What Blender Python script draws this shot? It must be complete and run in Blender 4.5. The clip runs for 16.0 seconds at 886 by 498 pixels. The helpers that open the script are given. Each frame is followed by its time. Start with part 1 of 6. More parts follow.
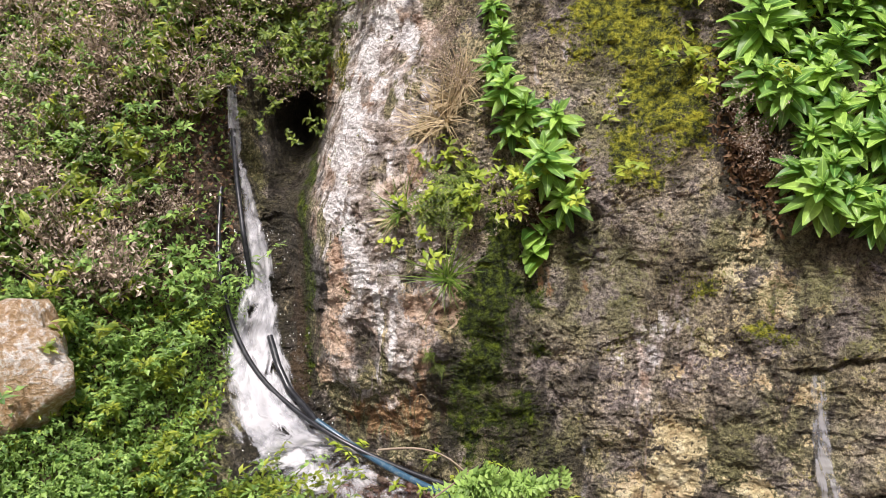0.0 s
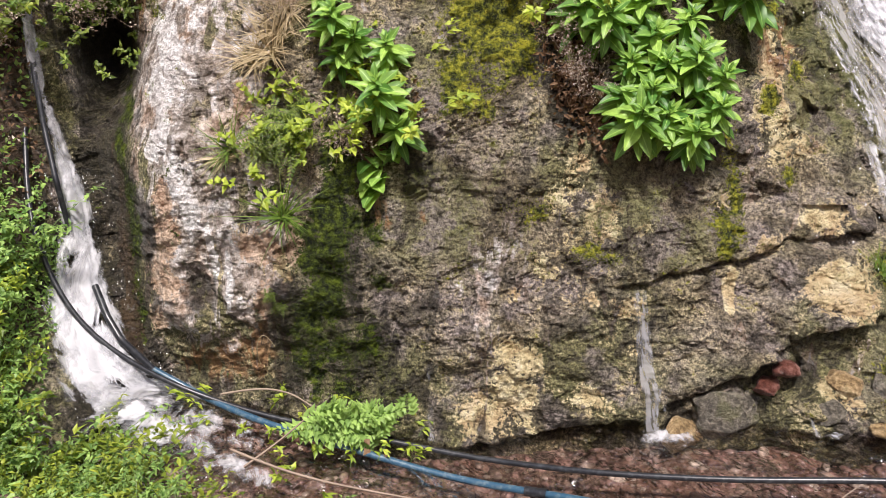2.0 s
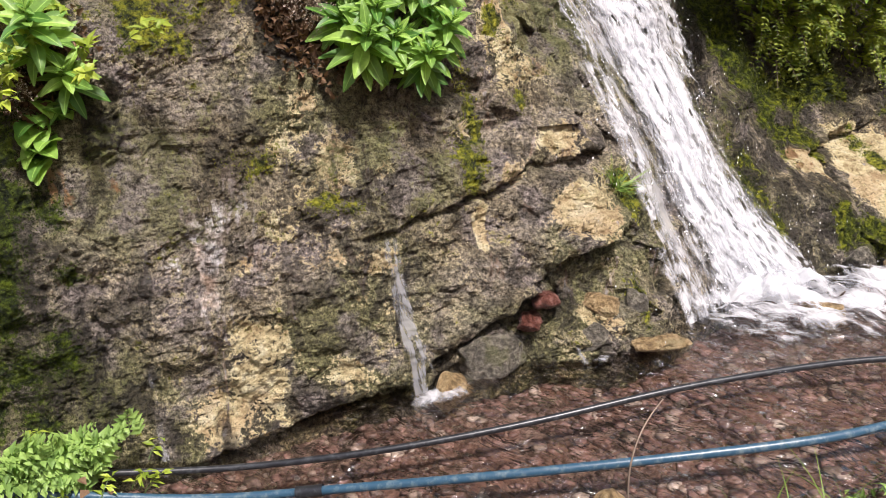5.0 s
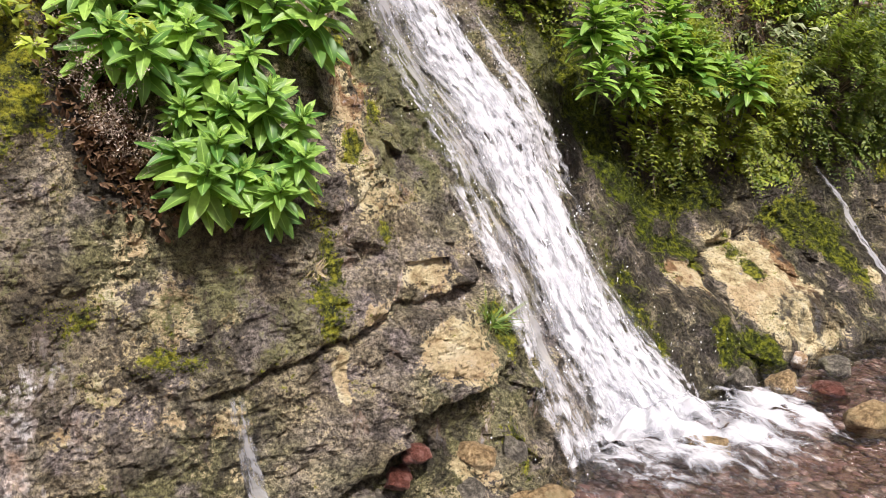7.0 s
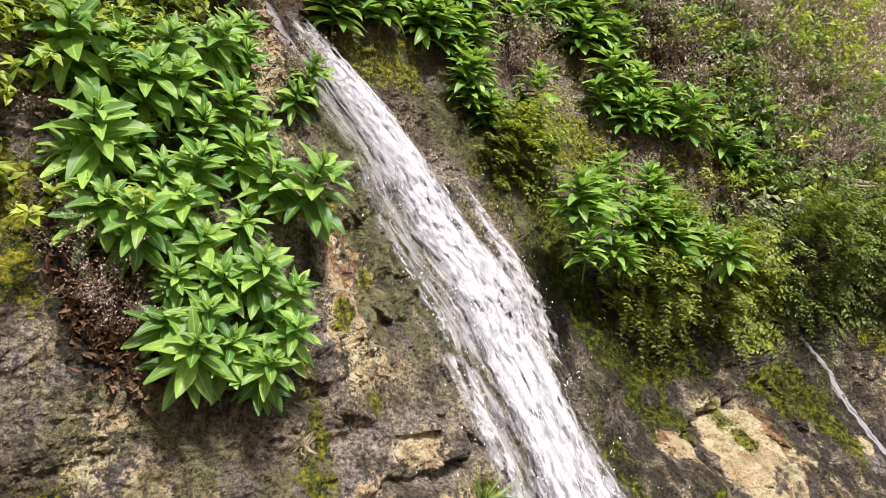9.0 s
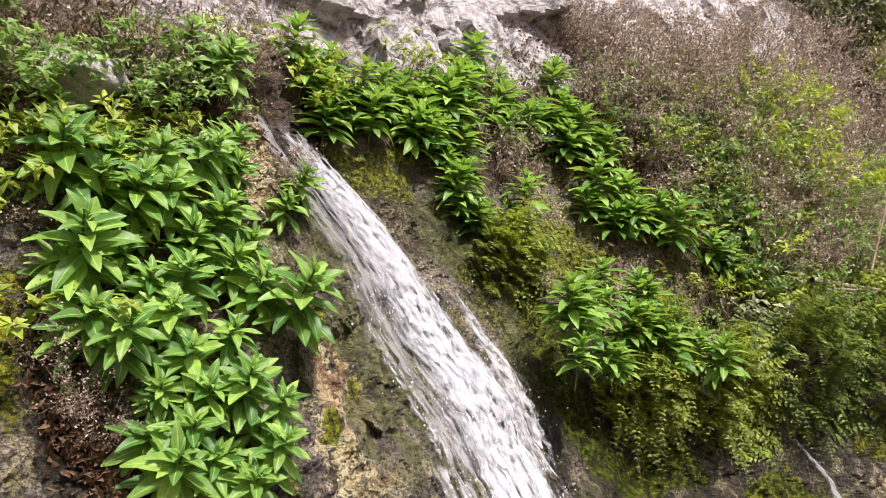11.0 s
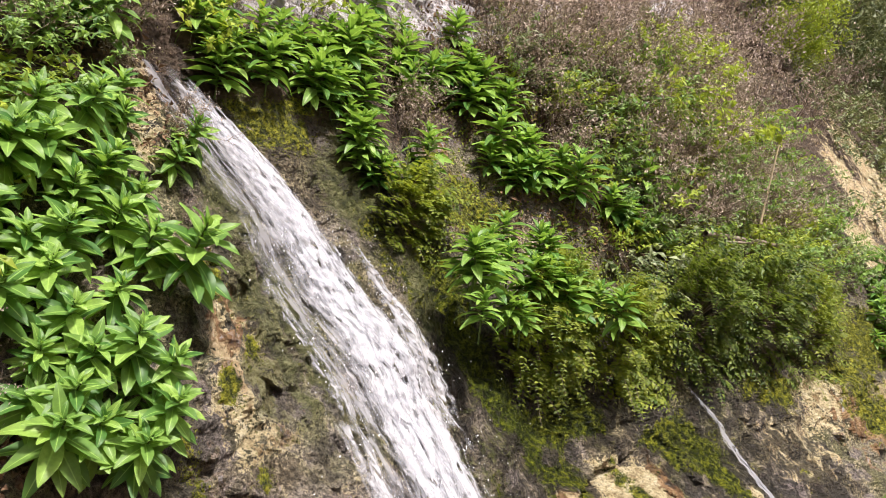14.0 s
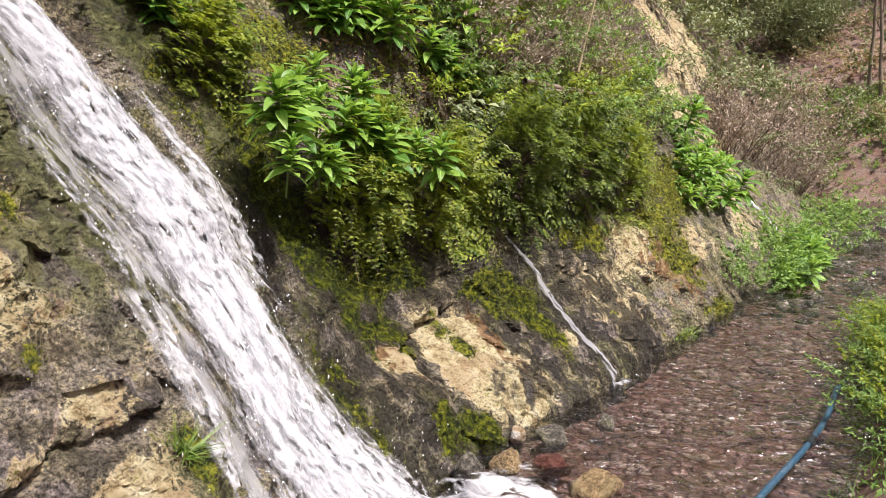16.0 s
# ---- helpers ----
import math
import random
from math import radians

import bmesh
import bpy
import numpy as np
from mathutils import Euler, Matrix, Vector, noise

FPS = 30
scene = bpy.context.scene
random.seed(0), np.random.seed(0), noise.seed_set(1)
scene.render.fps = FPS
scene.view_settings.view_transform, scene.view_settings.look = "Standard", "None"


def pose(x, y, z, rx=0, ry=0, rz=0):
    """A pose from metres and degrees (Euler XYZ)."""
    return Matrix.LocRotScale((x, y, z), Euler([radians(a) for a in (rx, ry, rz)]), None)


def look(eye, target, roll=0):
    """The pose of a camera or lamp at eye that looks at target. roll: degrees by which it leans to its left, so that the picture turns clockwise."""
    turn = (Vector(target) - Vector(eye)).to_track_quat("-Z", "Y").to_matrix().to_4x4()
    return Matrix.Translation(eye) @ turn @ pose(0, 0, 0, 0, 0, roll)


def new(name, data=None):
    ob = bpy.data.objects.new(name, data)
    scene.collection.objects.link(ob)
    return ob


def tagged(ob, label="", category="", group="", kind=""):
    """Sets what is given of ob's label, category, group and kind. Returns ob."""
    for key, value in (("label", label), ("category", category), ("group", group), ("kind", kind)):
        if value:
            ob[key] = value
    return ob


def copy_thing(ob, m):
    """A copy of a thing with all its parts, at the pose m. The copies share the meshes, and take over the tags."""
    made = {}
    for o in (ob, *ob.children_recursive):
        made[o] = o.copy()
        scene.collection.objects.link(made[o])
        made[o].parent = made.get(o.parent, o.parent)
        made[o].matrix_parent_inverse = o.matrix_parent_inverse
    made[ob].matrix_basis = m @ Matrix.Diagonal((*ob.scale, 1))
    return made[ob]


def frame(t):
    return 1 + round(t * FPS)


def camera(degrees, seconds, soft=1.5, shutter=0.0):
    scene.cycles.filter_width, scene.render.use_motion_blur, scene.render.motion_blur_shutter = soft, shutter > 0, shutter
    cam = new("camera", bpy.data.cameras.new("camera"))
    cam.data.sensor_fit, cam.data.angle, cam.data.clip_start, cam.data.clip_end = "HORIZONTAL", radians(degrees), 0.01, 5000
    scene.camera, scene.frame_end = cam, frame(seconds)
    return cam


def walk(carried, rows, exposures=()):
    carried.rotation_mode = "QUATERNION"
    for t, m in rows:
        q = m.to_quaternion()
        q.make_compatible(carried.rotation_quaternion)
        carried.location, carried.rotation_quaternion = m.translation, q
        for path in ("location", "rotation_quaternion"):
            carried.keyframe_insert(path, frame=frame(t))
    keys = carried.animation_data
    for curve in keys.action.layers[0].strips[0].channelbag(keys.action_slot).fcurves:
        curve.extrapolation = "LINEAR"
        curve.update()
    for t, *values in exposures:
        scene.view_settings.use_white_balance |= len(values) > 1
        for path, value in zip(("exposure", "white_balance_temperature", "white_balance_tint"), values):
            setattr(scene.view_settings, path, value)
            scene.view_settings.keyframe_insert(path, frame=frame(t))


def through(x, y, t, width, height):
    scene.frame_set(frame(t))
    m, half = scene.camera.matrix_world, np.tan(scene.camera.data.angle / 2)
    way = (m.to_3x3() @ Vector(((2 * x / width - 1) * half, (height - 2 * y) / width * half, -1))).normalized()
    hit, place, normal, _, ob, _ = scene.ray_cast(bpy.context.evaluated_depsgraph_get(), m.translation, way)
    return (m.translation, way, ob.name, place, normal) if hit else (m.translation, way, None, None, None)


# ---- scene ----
cam = camera(55.76, 16.0, soft=0.65)
PATH = (
    (0.0, pose(-0.000, -0.000, 1.600, 79.00, -0.00, -0.00)),
    (0.5, pose(-0.006, 0.009, 1.598, 78.36, 0.19, -3.72)),
    (1.0, pose(-0.024, 0.017, 1.615, 76.94, 0.26, -7.19)),
    (1.5, pose(-0.015, 0.023, 1.611, 75.69, 0.29, -9.53)),
    (2.0, pose(-0.013, 0.039, 1.663, 73.37, 0.18, -11.70)),
    (2.5, pose(-0.012, 0.055, 1.661, 71.75, 0.30, -13.83)),
    (3.0, pose(-0.023, 0.118, 1.608, 71.11, 0.77, -16.70)),
    (3.5, pose(-0.021, 0.220, 1.550, 70.97, 1.26, -20.32)),
    (4.0, pose(-0.047, 0.321, 1.486, 71.14, 0.91, -25.28)),
    (4.5, pose(-0.054, 0.430, 1.413, 71.12, 1.31, -29.86)),
    (4.7, pose(-0.057, 0.476, 1.363, 71.87, 1.56, -31.88)),
    (6.8, pose(0.276, 0.753, 1.599, 75.38, 0.27, -41.71)),
    (7.0, pose(0.282, 0.768, 1.602, 76.37, 0.36, -41.78)),
    (7.5, pose(0.282, 0.799, 1.613, 79.35, 0.45, -41.85)),
    (8.0, pose(0.281, 0.830, 1.620, 82.19, 0.15, -42.45)),
    (8.5, pose(0.275, 0.845, 1.630, 84.45, -0.24, -43.15)),
    (9.0, pose(0.268, 0.867, 1.641, 87.04, -0.45, -43.59)),
    (9.5, pose(0.260, 0.876, 1.638, 89.16, -0.07, -43.59)),
    (9.7, pose(0.260, 0.875, 1.642, 89.97, 0.09, -43.44)),
    (11.8, pose(0.283, 0.901, 1.647, 95.79, -0.30, -45.51)),
    (12.0, pose(0.279, 0.893, 1.647, 95.93, -0.25, -45.78)),
    (12.5, pose(0.283, 0.899, 1.649, 95.99, -0.21, -46.64)),
    (13.0, pose(0.290, 0.905, 1.645, 95.24, -0.32, -47.84)),
    (13.5, pose(0.294, 0.908, 1.642, 93.92, -0.22, -49.30)),
    (14.0, pose(0.332, 0.926, 1.634, 91.35, 0.69, -50.88)),
    (14.5, pose(0.408, 0.946, 1.618, 88.53, 1.46, -52.66)),
    (15.0, pose(0.498, 0.961, 1.596, 85.40, 2.60, -55.39)),
    (15.5, pose(0.548, 0.973, 1.580, 82.98, 2.30, -58.36)),
    (16.0, pose(0.605, 1.035, 1.566, 81.64, 1.38, -62.77)),
)
walk(cam, PATH, exposures=((0.0, 0.68, 6500, 17), (16.0, 0.68, 6500, 17)))

# ---- lie of the land ----
def smooth(a, b, x):
    t = np.clip((np.asarray(x, float) - a) / (b - a), 0, 1)
    return t * t * (3 - 2 * t)


def hash3(i, j, k):
    h = (i * 374761393 + j * 668265263 + k * 2147483647) & 0xFFFFFFFF
    h = ((h ^ (h >> 13)) * 1274126177) & 0xFFFFFFFF
    return ((h ^ (h >> 16)) & 0xFFFF) / 65535.0


def vnoise(x, y, seed=0):
    """Smooth value noise in the plane, -1 to 1, for arrays."""
    x, y = np.asarray(x, float), np.asarray(y, float)
    i, j = np.floor(x).astype(np.int64), np.floor(y).astype(np.int64)
    u, v = x - i, y - j
    u, v = u * u * (3 - 2 * u), v * v * (3 - 2 * v)
    a, b = hash3(i, j, seed), hash3(i + 1, j, seed)
    c, d = hash3(i, j + 1, seed), hash3(i + 1, j + 1, seed)
    return 2 * ((a * (1 - u) + b * u) * (1 - v) + (c * (1 - u) + d * u) * v) - 1


def fbm(x, y, octaves=4, seed=0):
    total, amp = 0.0, 1.0
    for o in range(octaves):
        total = total + amp * vnoise(np.asarray(x) * 2 ** o + 17.3 * o, np.asarray(y) * 2 ** o - 9.1 * o, seed + o)
        amp *= 0.5
    return total / 1.9


LEVELS = (0, 0.25, 0.5, 1.0, 1.5, 2.0, 3.0, 4.5, 8.0, 20.0)
STATIONS = {
    -9.0: (1.2, 1.5, 1.9, 2.7, 3.4, 4.0, 5.0, 6.3, 9.0, 18.0),
    -3.0: (2.2, 2.6, 3.0, 3.8, 4.4, 4.9, 5.6, 6.6, 9.0, 18.0),
    -1.6: (2.8, 3.1, 3.5, 4.0, 4.35, 4.7, 5.3, 6.4, 8.6, 17.6),
    -1.15: (3.0, 3.5, 3.8, 4.15, 4.4, 4.7, 5.2, 6.2, 8.4, 17.4),
    -0.95: (3.3, 3.8, 4.1, 4.4, 4.6, 4.8, 5.1, 6.0, 8.2, 17.2),
    -0.72: (3.7, 4.15, 4.4, 4.5, 4.6, 4.6, 4.9, 5.8, 8.0, 17.0),
    -0.6: (4.0, 4.02, 4.05, 4.12, 4.25, 4.4, 4.8, 5.7, 8.0, 17.0),
    -0.35: (3.8, 3.82, 3.86, 3.92, 4.1, 4.3, 4.7, 5.5, 7.5, 16.5),
    0.05: (3.6, 3.6, 3.6, 3.68, 3.85, 4.1, 4.6, 5.3, 7.2, 16.2),
    0.4: (3.45, 3.47, 3.5, 3.6, 3.75, 4.0, 4.5, 5.3, 7.2, 16.2),
    1.0: (3.28, 3.29, 3.31, 3.38, 3.55, 3.85, 4.4, 5.2, 7.0, 16.0),
    1.7: (2.98, 3.0, 3.04, 3.16, 3.4, 3.75, 4.4, 5.2, 7.0, 16.0),
    2.4: (2.62, 2.72, 2.83, 3.25, 3.6, 3.85, 4.4, 5.1, 6.8, 15.8),
    3.3: (2.75, 2.95, 3.12, 3.42, 3.66, 3.95, 4.45, 5.1, 6.8, 15.8),
    4.4: (2.6, 3.0, 3.4, 3.6, 3.8, 4.0, 4.5, 5.1, 6.8, 15.8),
    5.2: (2.45, 2.75, 3.05, 3.3, 3.55, 3.75, 4.3, 5.05, 6.8, 15.8),
    6.4: (2.3, 2.5, 2.72, 3.02, 3.28, 3.5, 4.05, 5.0, 6.8, 15.8),
    7.5: (2.14, 2.3, 2.48, 2.82, 3.12, 3.4, 4.0, 4.95, 6.8, 15.8),
    9.2: (1.9, 2.1, 2.3, 2.7, 3.05, 3.35, 3.95, 4.9, 6.8, 15.8),
    11.0: (1.9, 2.15, 2.4, 2.8, 3.1, 3.4, 3.9, 4.8, 6.8, 15.8),
    20.0: (2.2, 2.3, 2.4, 2.7, 3.0, 3.3, 4.0, 5.0, 7.0, 16.0),
    30.0: (1.8, 2.0, 2.2, 2.6, 3.0, 3.4, 4.2, 5.4, 8.0, 17.0),
}


def blur(a, n, axis):
    k = np.hanning(n + 2)[1:-1]
    k /= k.sum()
    pad = [(0, 0), (0, 0)]
    pad[axis] = (n // 2, n // 2)
    return np.apply_along_axis(lambda r: np.convolve(r, k, "valid"), axis, np.pad(a, pad, "edge"))


TX, TZ = np.arange(-9, 30.01, 0.05), np.arange(-0.5, 20.01, 0.05)
_cols = np.array([np.interp(TZ, LEVELS, row) for row in STATIONS.values()])
TABLE = np.array([np.interp(TX, list(STATIONS), _cols[:, k]) for k in range(len(TZ))]).T
TABLE = blur(blur(TABLE, 7, 0), 9, 1)


def column_edge(z):
    """The gully-side outline (x) of the lime column: it bellies out low down and leans away above."""
    return np.interp(z, (-0.1, 0.1, 0.3, 0.55, 0.8, 1.0, 1.2, 1.35, 1.53, 1.87, 2.2), (-0.64, -0.68, -0.73, -0.76, -0.77, -0.75, -0.7, -0.63, -0.55, -0.42, -0.36))


def face(x, z):
    """How far back (y) the rock stands at x and height z, without its relief."""
    x, z = np.asarray(x, float), np.asarray(z, float)
    x = x - (column_edge(z) + 0.66) * smooth(-1.7, -0.95, x) * (1 - smooth(-0.5, 0.3, x)) * (1 - smooth(2.6, 3.6, z))
    fx, fz = np.clip((x + 9) / 0.05, 0, len(TX) - 1.001), np.clip((z + 0.5) / 0.05, 0, len(TZ) - 1.001)
    i, k = fx.astype(int), fz.astype(int)
    u, v = fx - i, fz - k
    return ((TABLE[i, k] * (1 - u) + TABLE[i + 1, k] * u) * (1 - v)
            + (TABLE[i, k + 1] * (1 - u) + TABLE[i + 1, k + 1] * u) * v)


def level(x):
    """Height of the stream's surface: it drops towards the foot of the cascade."""
    return np.interp(x, (-1.2, -0.6, 0.0, 0.8, 1.6, 2.4, 30), (-0.06, -0.12, -0.2, -0.27, -0.12, -0.02, 0.0))


def near_edge(x):
    """The line (y) at which the near bank begins."""
    return np.interp(x, (-9, -2, -1, -0.5, 0, 0.5, 1, 2, 3.5, 5, 6, 7.3, 8.2, 9, 14, 30), (0.9, 1.6, 3.05, 2.8, 2.5, 2.2, 1.95, 1.7, 1.3, 1.05, 1.13, 1.18, 0.9, 0.85, 0.6, 0.3)) + 0.06 * fbm(np.asarray(x) * 1.3, 0.5, 3, 71)


def spots(x, z, items):
    """Soft-edged patches: x, z, half width, half height, weight."""
    x, z = np.asarray(x, float), np.asarray(z, float)
    wx, wz = x + 0.06 * fbm(x * 4, z * 4, 3, 81), z + 0.06 * fbm(x * 4, z * 4, 3, 82)
    out = np.zeros(np.broadcast(x, z).shape)
    for cx, cz, rx, rz, w in items:
        out = np.maximum(out, w * np.exp(-(((wx - cx) / rx) ** 2 + ((wz - cz) / rz) ** 2) ** 1.5))
    return out


def crack(x, z, line):
    """Distance below (negative) or above a crack that runs along the line, and how far along it is open."""
    h = np.interp(x, [p[0] for p in line], [p[1] for p in line])
    inside = smooth(line[0][0] - 0.03, line[0][0] + 0.06, x) * (1 - smooth(line[-1][0] - 0.06, line[-1][0] + 0.03, x))
    return np.asarray(z) - h + 0.03 * fbm(np.asarray(x) * 12, 3.0, 4, 91), inside


UPPER_CRACK = ((1.4, 0.49), (1.51, 0.53), (1.65, 0.56), (1.87, 0.61), (2.09, 0.68), (2.35, 0.72), (2.55, 0.7))
LOWER_CRACK = ((1.6, -0.02), (1.81, 0.09), (2.04, 0.24), (2.14, 0.33), (2.3, 0.38), (2.47, 0.43))
BLOCK_FOOT = ((0.66, -0.3), (0.85, -0.3), (1.05, -0.26), (1.3, -0.17), (1.5, -0.1), (1.65, 0.0))
FAR_CRACK = ((4.1, 0.42), (4.35, 0.45), (4.6, 0.5), (4.8, 0.55))


def facets(x, z, seed):
    """Broken faces: each cell of a jittered net is a plane with its own tilt and step, -1 to 1 or so."""
    x, z = np.asarray(x, float), np.asarray(z, float)
    i0, j0 = np.floor(x).astype(np.int64), np.floor(z).astype(np.int64)
    best, val = np.full(np.broadcast(x, z).shape, 9.0), np.zeros(np.broadcast(x, z).shape)
    for di in (-1, 0, 1):
        for dj in (-1, 0, 1):
            i, j = i0 + di, j0 + dj
            cx, cz = i + hash3(i, j, seed), j + hash3(i, j, seed + 1)
            d = (x - cx) ** 2 + (z - cz) ** 2
            v = 1.1 * (hash3(i, j, seed + 2) - 0.5) + 1.3 * (hash3(i, j, seed + 3) - 0.5) * (x - cx) + 1.3 * (hash3(i, j, seed + 4) - 0.35) * (z - cz)
            near = d < best
            best, val = np.where(near, d, best), np.where(near, v, val)
    return val


def ridged(x, z, octaves, seed):
    """Sharp-edged knobs, -1 to 1."""
    total, amp = 0.0, 1.0
    for o in range(octaves):
        total = total + amp * (1 - 2 * np.abs(vnoise(x * 2 ** o + 5.7 * o, z * 2 ** o + 3.1 * o, seed + o)))
        amp *= 0.55
    return total / 2


def relief(x, z):
    """Rock relief towards the stream: strata, knobs, cracks and hollows."""
    x, z = np.asarray(x, float), np.asarray(z, float)
    bank = smooth(-0.85, -1.25, x)
    rock = 1 - 0.6 * bank
    stone_above = smooth(2.85, 3.3, z - 0.12 * (x - 3)) * smooth(-0.6, 0.2, x)
    r = rock * (1 - 0.7 * stone_above) * (0.09 * fbm(x * 1.3, z * 1.6, 3, 1) + 0.045 * fbm(x * 4, z * 5, 4, 11))
    wx, wz = x + 0.05 * fbm(x * 5, z * 5, 3, 22), z + 0.05 * fbm(x * 5, z * 5, 3, 23)
    r = r + rock * (1 - 0.9 * stone_above) * (0.016 * ridged(wx * 5, wz * 6, 3, 24) + 0.009 * ridged(wx * 13, wz * 14, 3, 27) + 0.009 * ridged(wx * 31, wz * 34, 2, 31))
    broken = smooth(1.75, 2.0, x) * (1 - smooth(2.55, 2.75, x)) + smooth(3.7, 4.0, x) * (1 - smooth(7.5, 9, x)) * smooth(1.2, 0.7, z)
    r = r + 0.045 * broken * facets(wx * 6 + 0.8 * wz, wz * 7, 33) + 0.015 * rock * facets(wx * 9, wz * 11, 35) + 0.008 * rock * facets(wx * 24, wz * 27, 37)
    tilt = (z - 0.22 * x) * 5 + 0.8 * fbm(x * 1.5, z * 1.5, 3, 41)
    saw = tilt - np.floor(tilt)
    r = r + 0.035 * (saw - smooth(0.82, 1.0, saw)) * smooth(1.2, 2.0, x) * (1 - smooth(1.2, 2.2, z))
    r = r + stone_above * (0.26 * facets(wx * 0.9 + 0.4 * wz, wz * 1.3 - 0.4 * wx, 51) + 0.1 * facets(wx * 2.6 + 0.6 * wz, wz * 3.4 - 0.8 * wx, 55) + 0.02 * facets(wx * 8, wz * 10, 58))
    for line, gap, deep, step in ((UPPER_CRACK, 0.013, 0.07, 0.045), (LOWER_CRACK, 0.024, 0.13, 0.08), (BLOCK_FOOT, 0.02, 0.09, 0.04), (FAR_CRACK, 0.015, 0.1, 0.05)):
        d, on = crack(x, z, line)
        on = on * (0.35 + 0.65 * smooth(-0.35, 0.25, fbm(x * 6, z * 2, 2, 95)))
        r = r - on * deep * np.exp(-((d + gap * 0.5) / gap) ** 2) - on * step * smooth(0.01, -0.02, d) * smooth(-0.3, -0.12, d)
        r = r + on * 0.03 * np.exp(-((d - 0.06) / 0.06) ** 2)
    # knobbly lime crust on the column, hollow below its shoulder
    col = smooth(-0.66, -0.55, x) * (1 - smooth(-0.02, 0.12, x))
    r = r + 0.1 * np.exp(-((x - column_edge(z) - 0.3) / 0.17) ** 2) * (1 - smooth(1.5, 2.2, z)) * smooth(-0.1, 0.3, z)
    r = r + col * (0.035 * fbm(x * 7, z * 6, 4, 61) + 0.012 * np.abs(fbm(x * 22, z * 22, 3, 62)))
    r = r - 0.1 * np.exp(-(((x + 0.36) / 0.08) ** 2 + ((z - 0.42) / 0.12) ** 2))
    r = r + 0.05 * np.exp(-(((x + 0.56) / 0.09) ** 2 + ((z - 0.72) / 0.14) ** 2))
    r = r - 0.5 * np.exp(-(((x + 0.78) / 0.13) ** 2 + ((z - 1.42) / 0.22) ** 2))
    # boulders at the foot beside the fall
    r = r + 0.1 * np.exp(-(((x - 4.0) / 0.22) ** 2 + ((z - 0.32) / 0.16) ** 2)) + 0.12 * np.exp(-(((x - 4.65) / 0.35) ** 2 + ((z - 0.28) / 0.22) ** 2))
    # the fall has worn a trough
    r = r - 0.07 * np.exp(-((x - np.interp(z, (0, 1, 2, 2.5), (3.2, 3.05, 2.75, 2.5))) / 0.28) ** 2) * (1 - smooth(2.5, 2.7, z))
    return r


def surf(x, z):
    return face(x, z) - relief(x, z)


def on_rock(x, z, out=0.0):
    """A point on the rock (moved out along its normal) and the normal there."""
    e = 0.06
    p = Vector((x, float(surf(x, z)), z))
    dx = float(face(x + e, z) - face(x - e, z)) / (2 * e)
    dz = float(face(x, z + e) - face(x, z - e)) / (2 * e)
    n = Vector((dx, -1.0, dz)).normalized()
    return p + n * out, n


# ---- light: a bright, hazy sky and a weak sun through thin cloud ----
world = bpy.data.worlds.new("sky")
scene.world = world
world.use_nodes = True
_n, _l = world.node_tree.nodes, world.node_tree.links
_sky = _n.new("ShaderNodeTexSky")
_sky.sky_type, _sky.sun_disc = "NISHITA", False
_sky.sun_elevation, _sky.sun_rotation = radians(61), radians(188)
_sky.dust_density, _sky.air_density = 4.0, 1.0
_l.new(_sky.outputs[0], _n["Background"].inputs[0])
_n["Background"].inputs[1].default_value = 0.095
sun = new("sun", bpy.data.lights.new("sun", "SUN"))
sun.data.energy, sun.data.angle, sun.data.color = 4.6, radians(7), (1.0, 0.96, 0.9)
sun.matrix_world = look((1.9, -2.2, 11.0), (2.6, 3.2, 1.0))

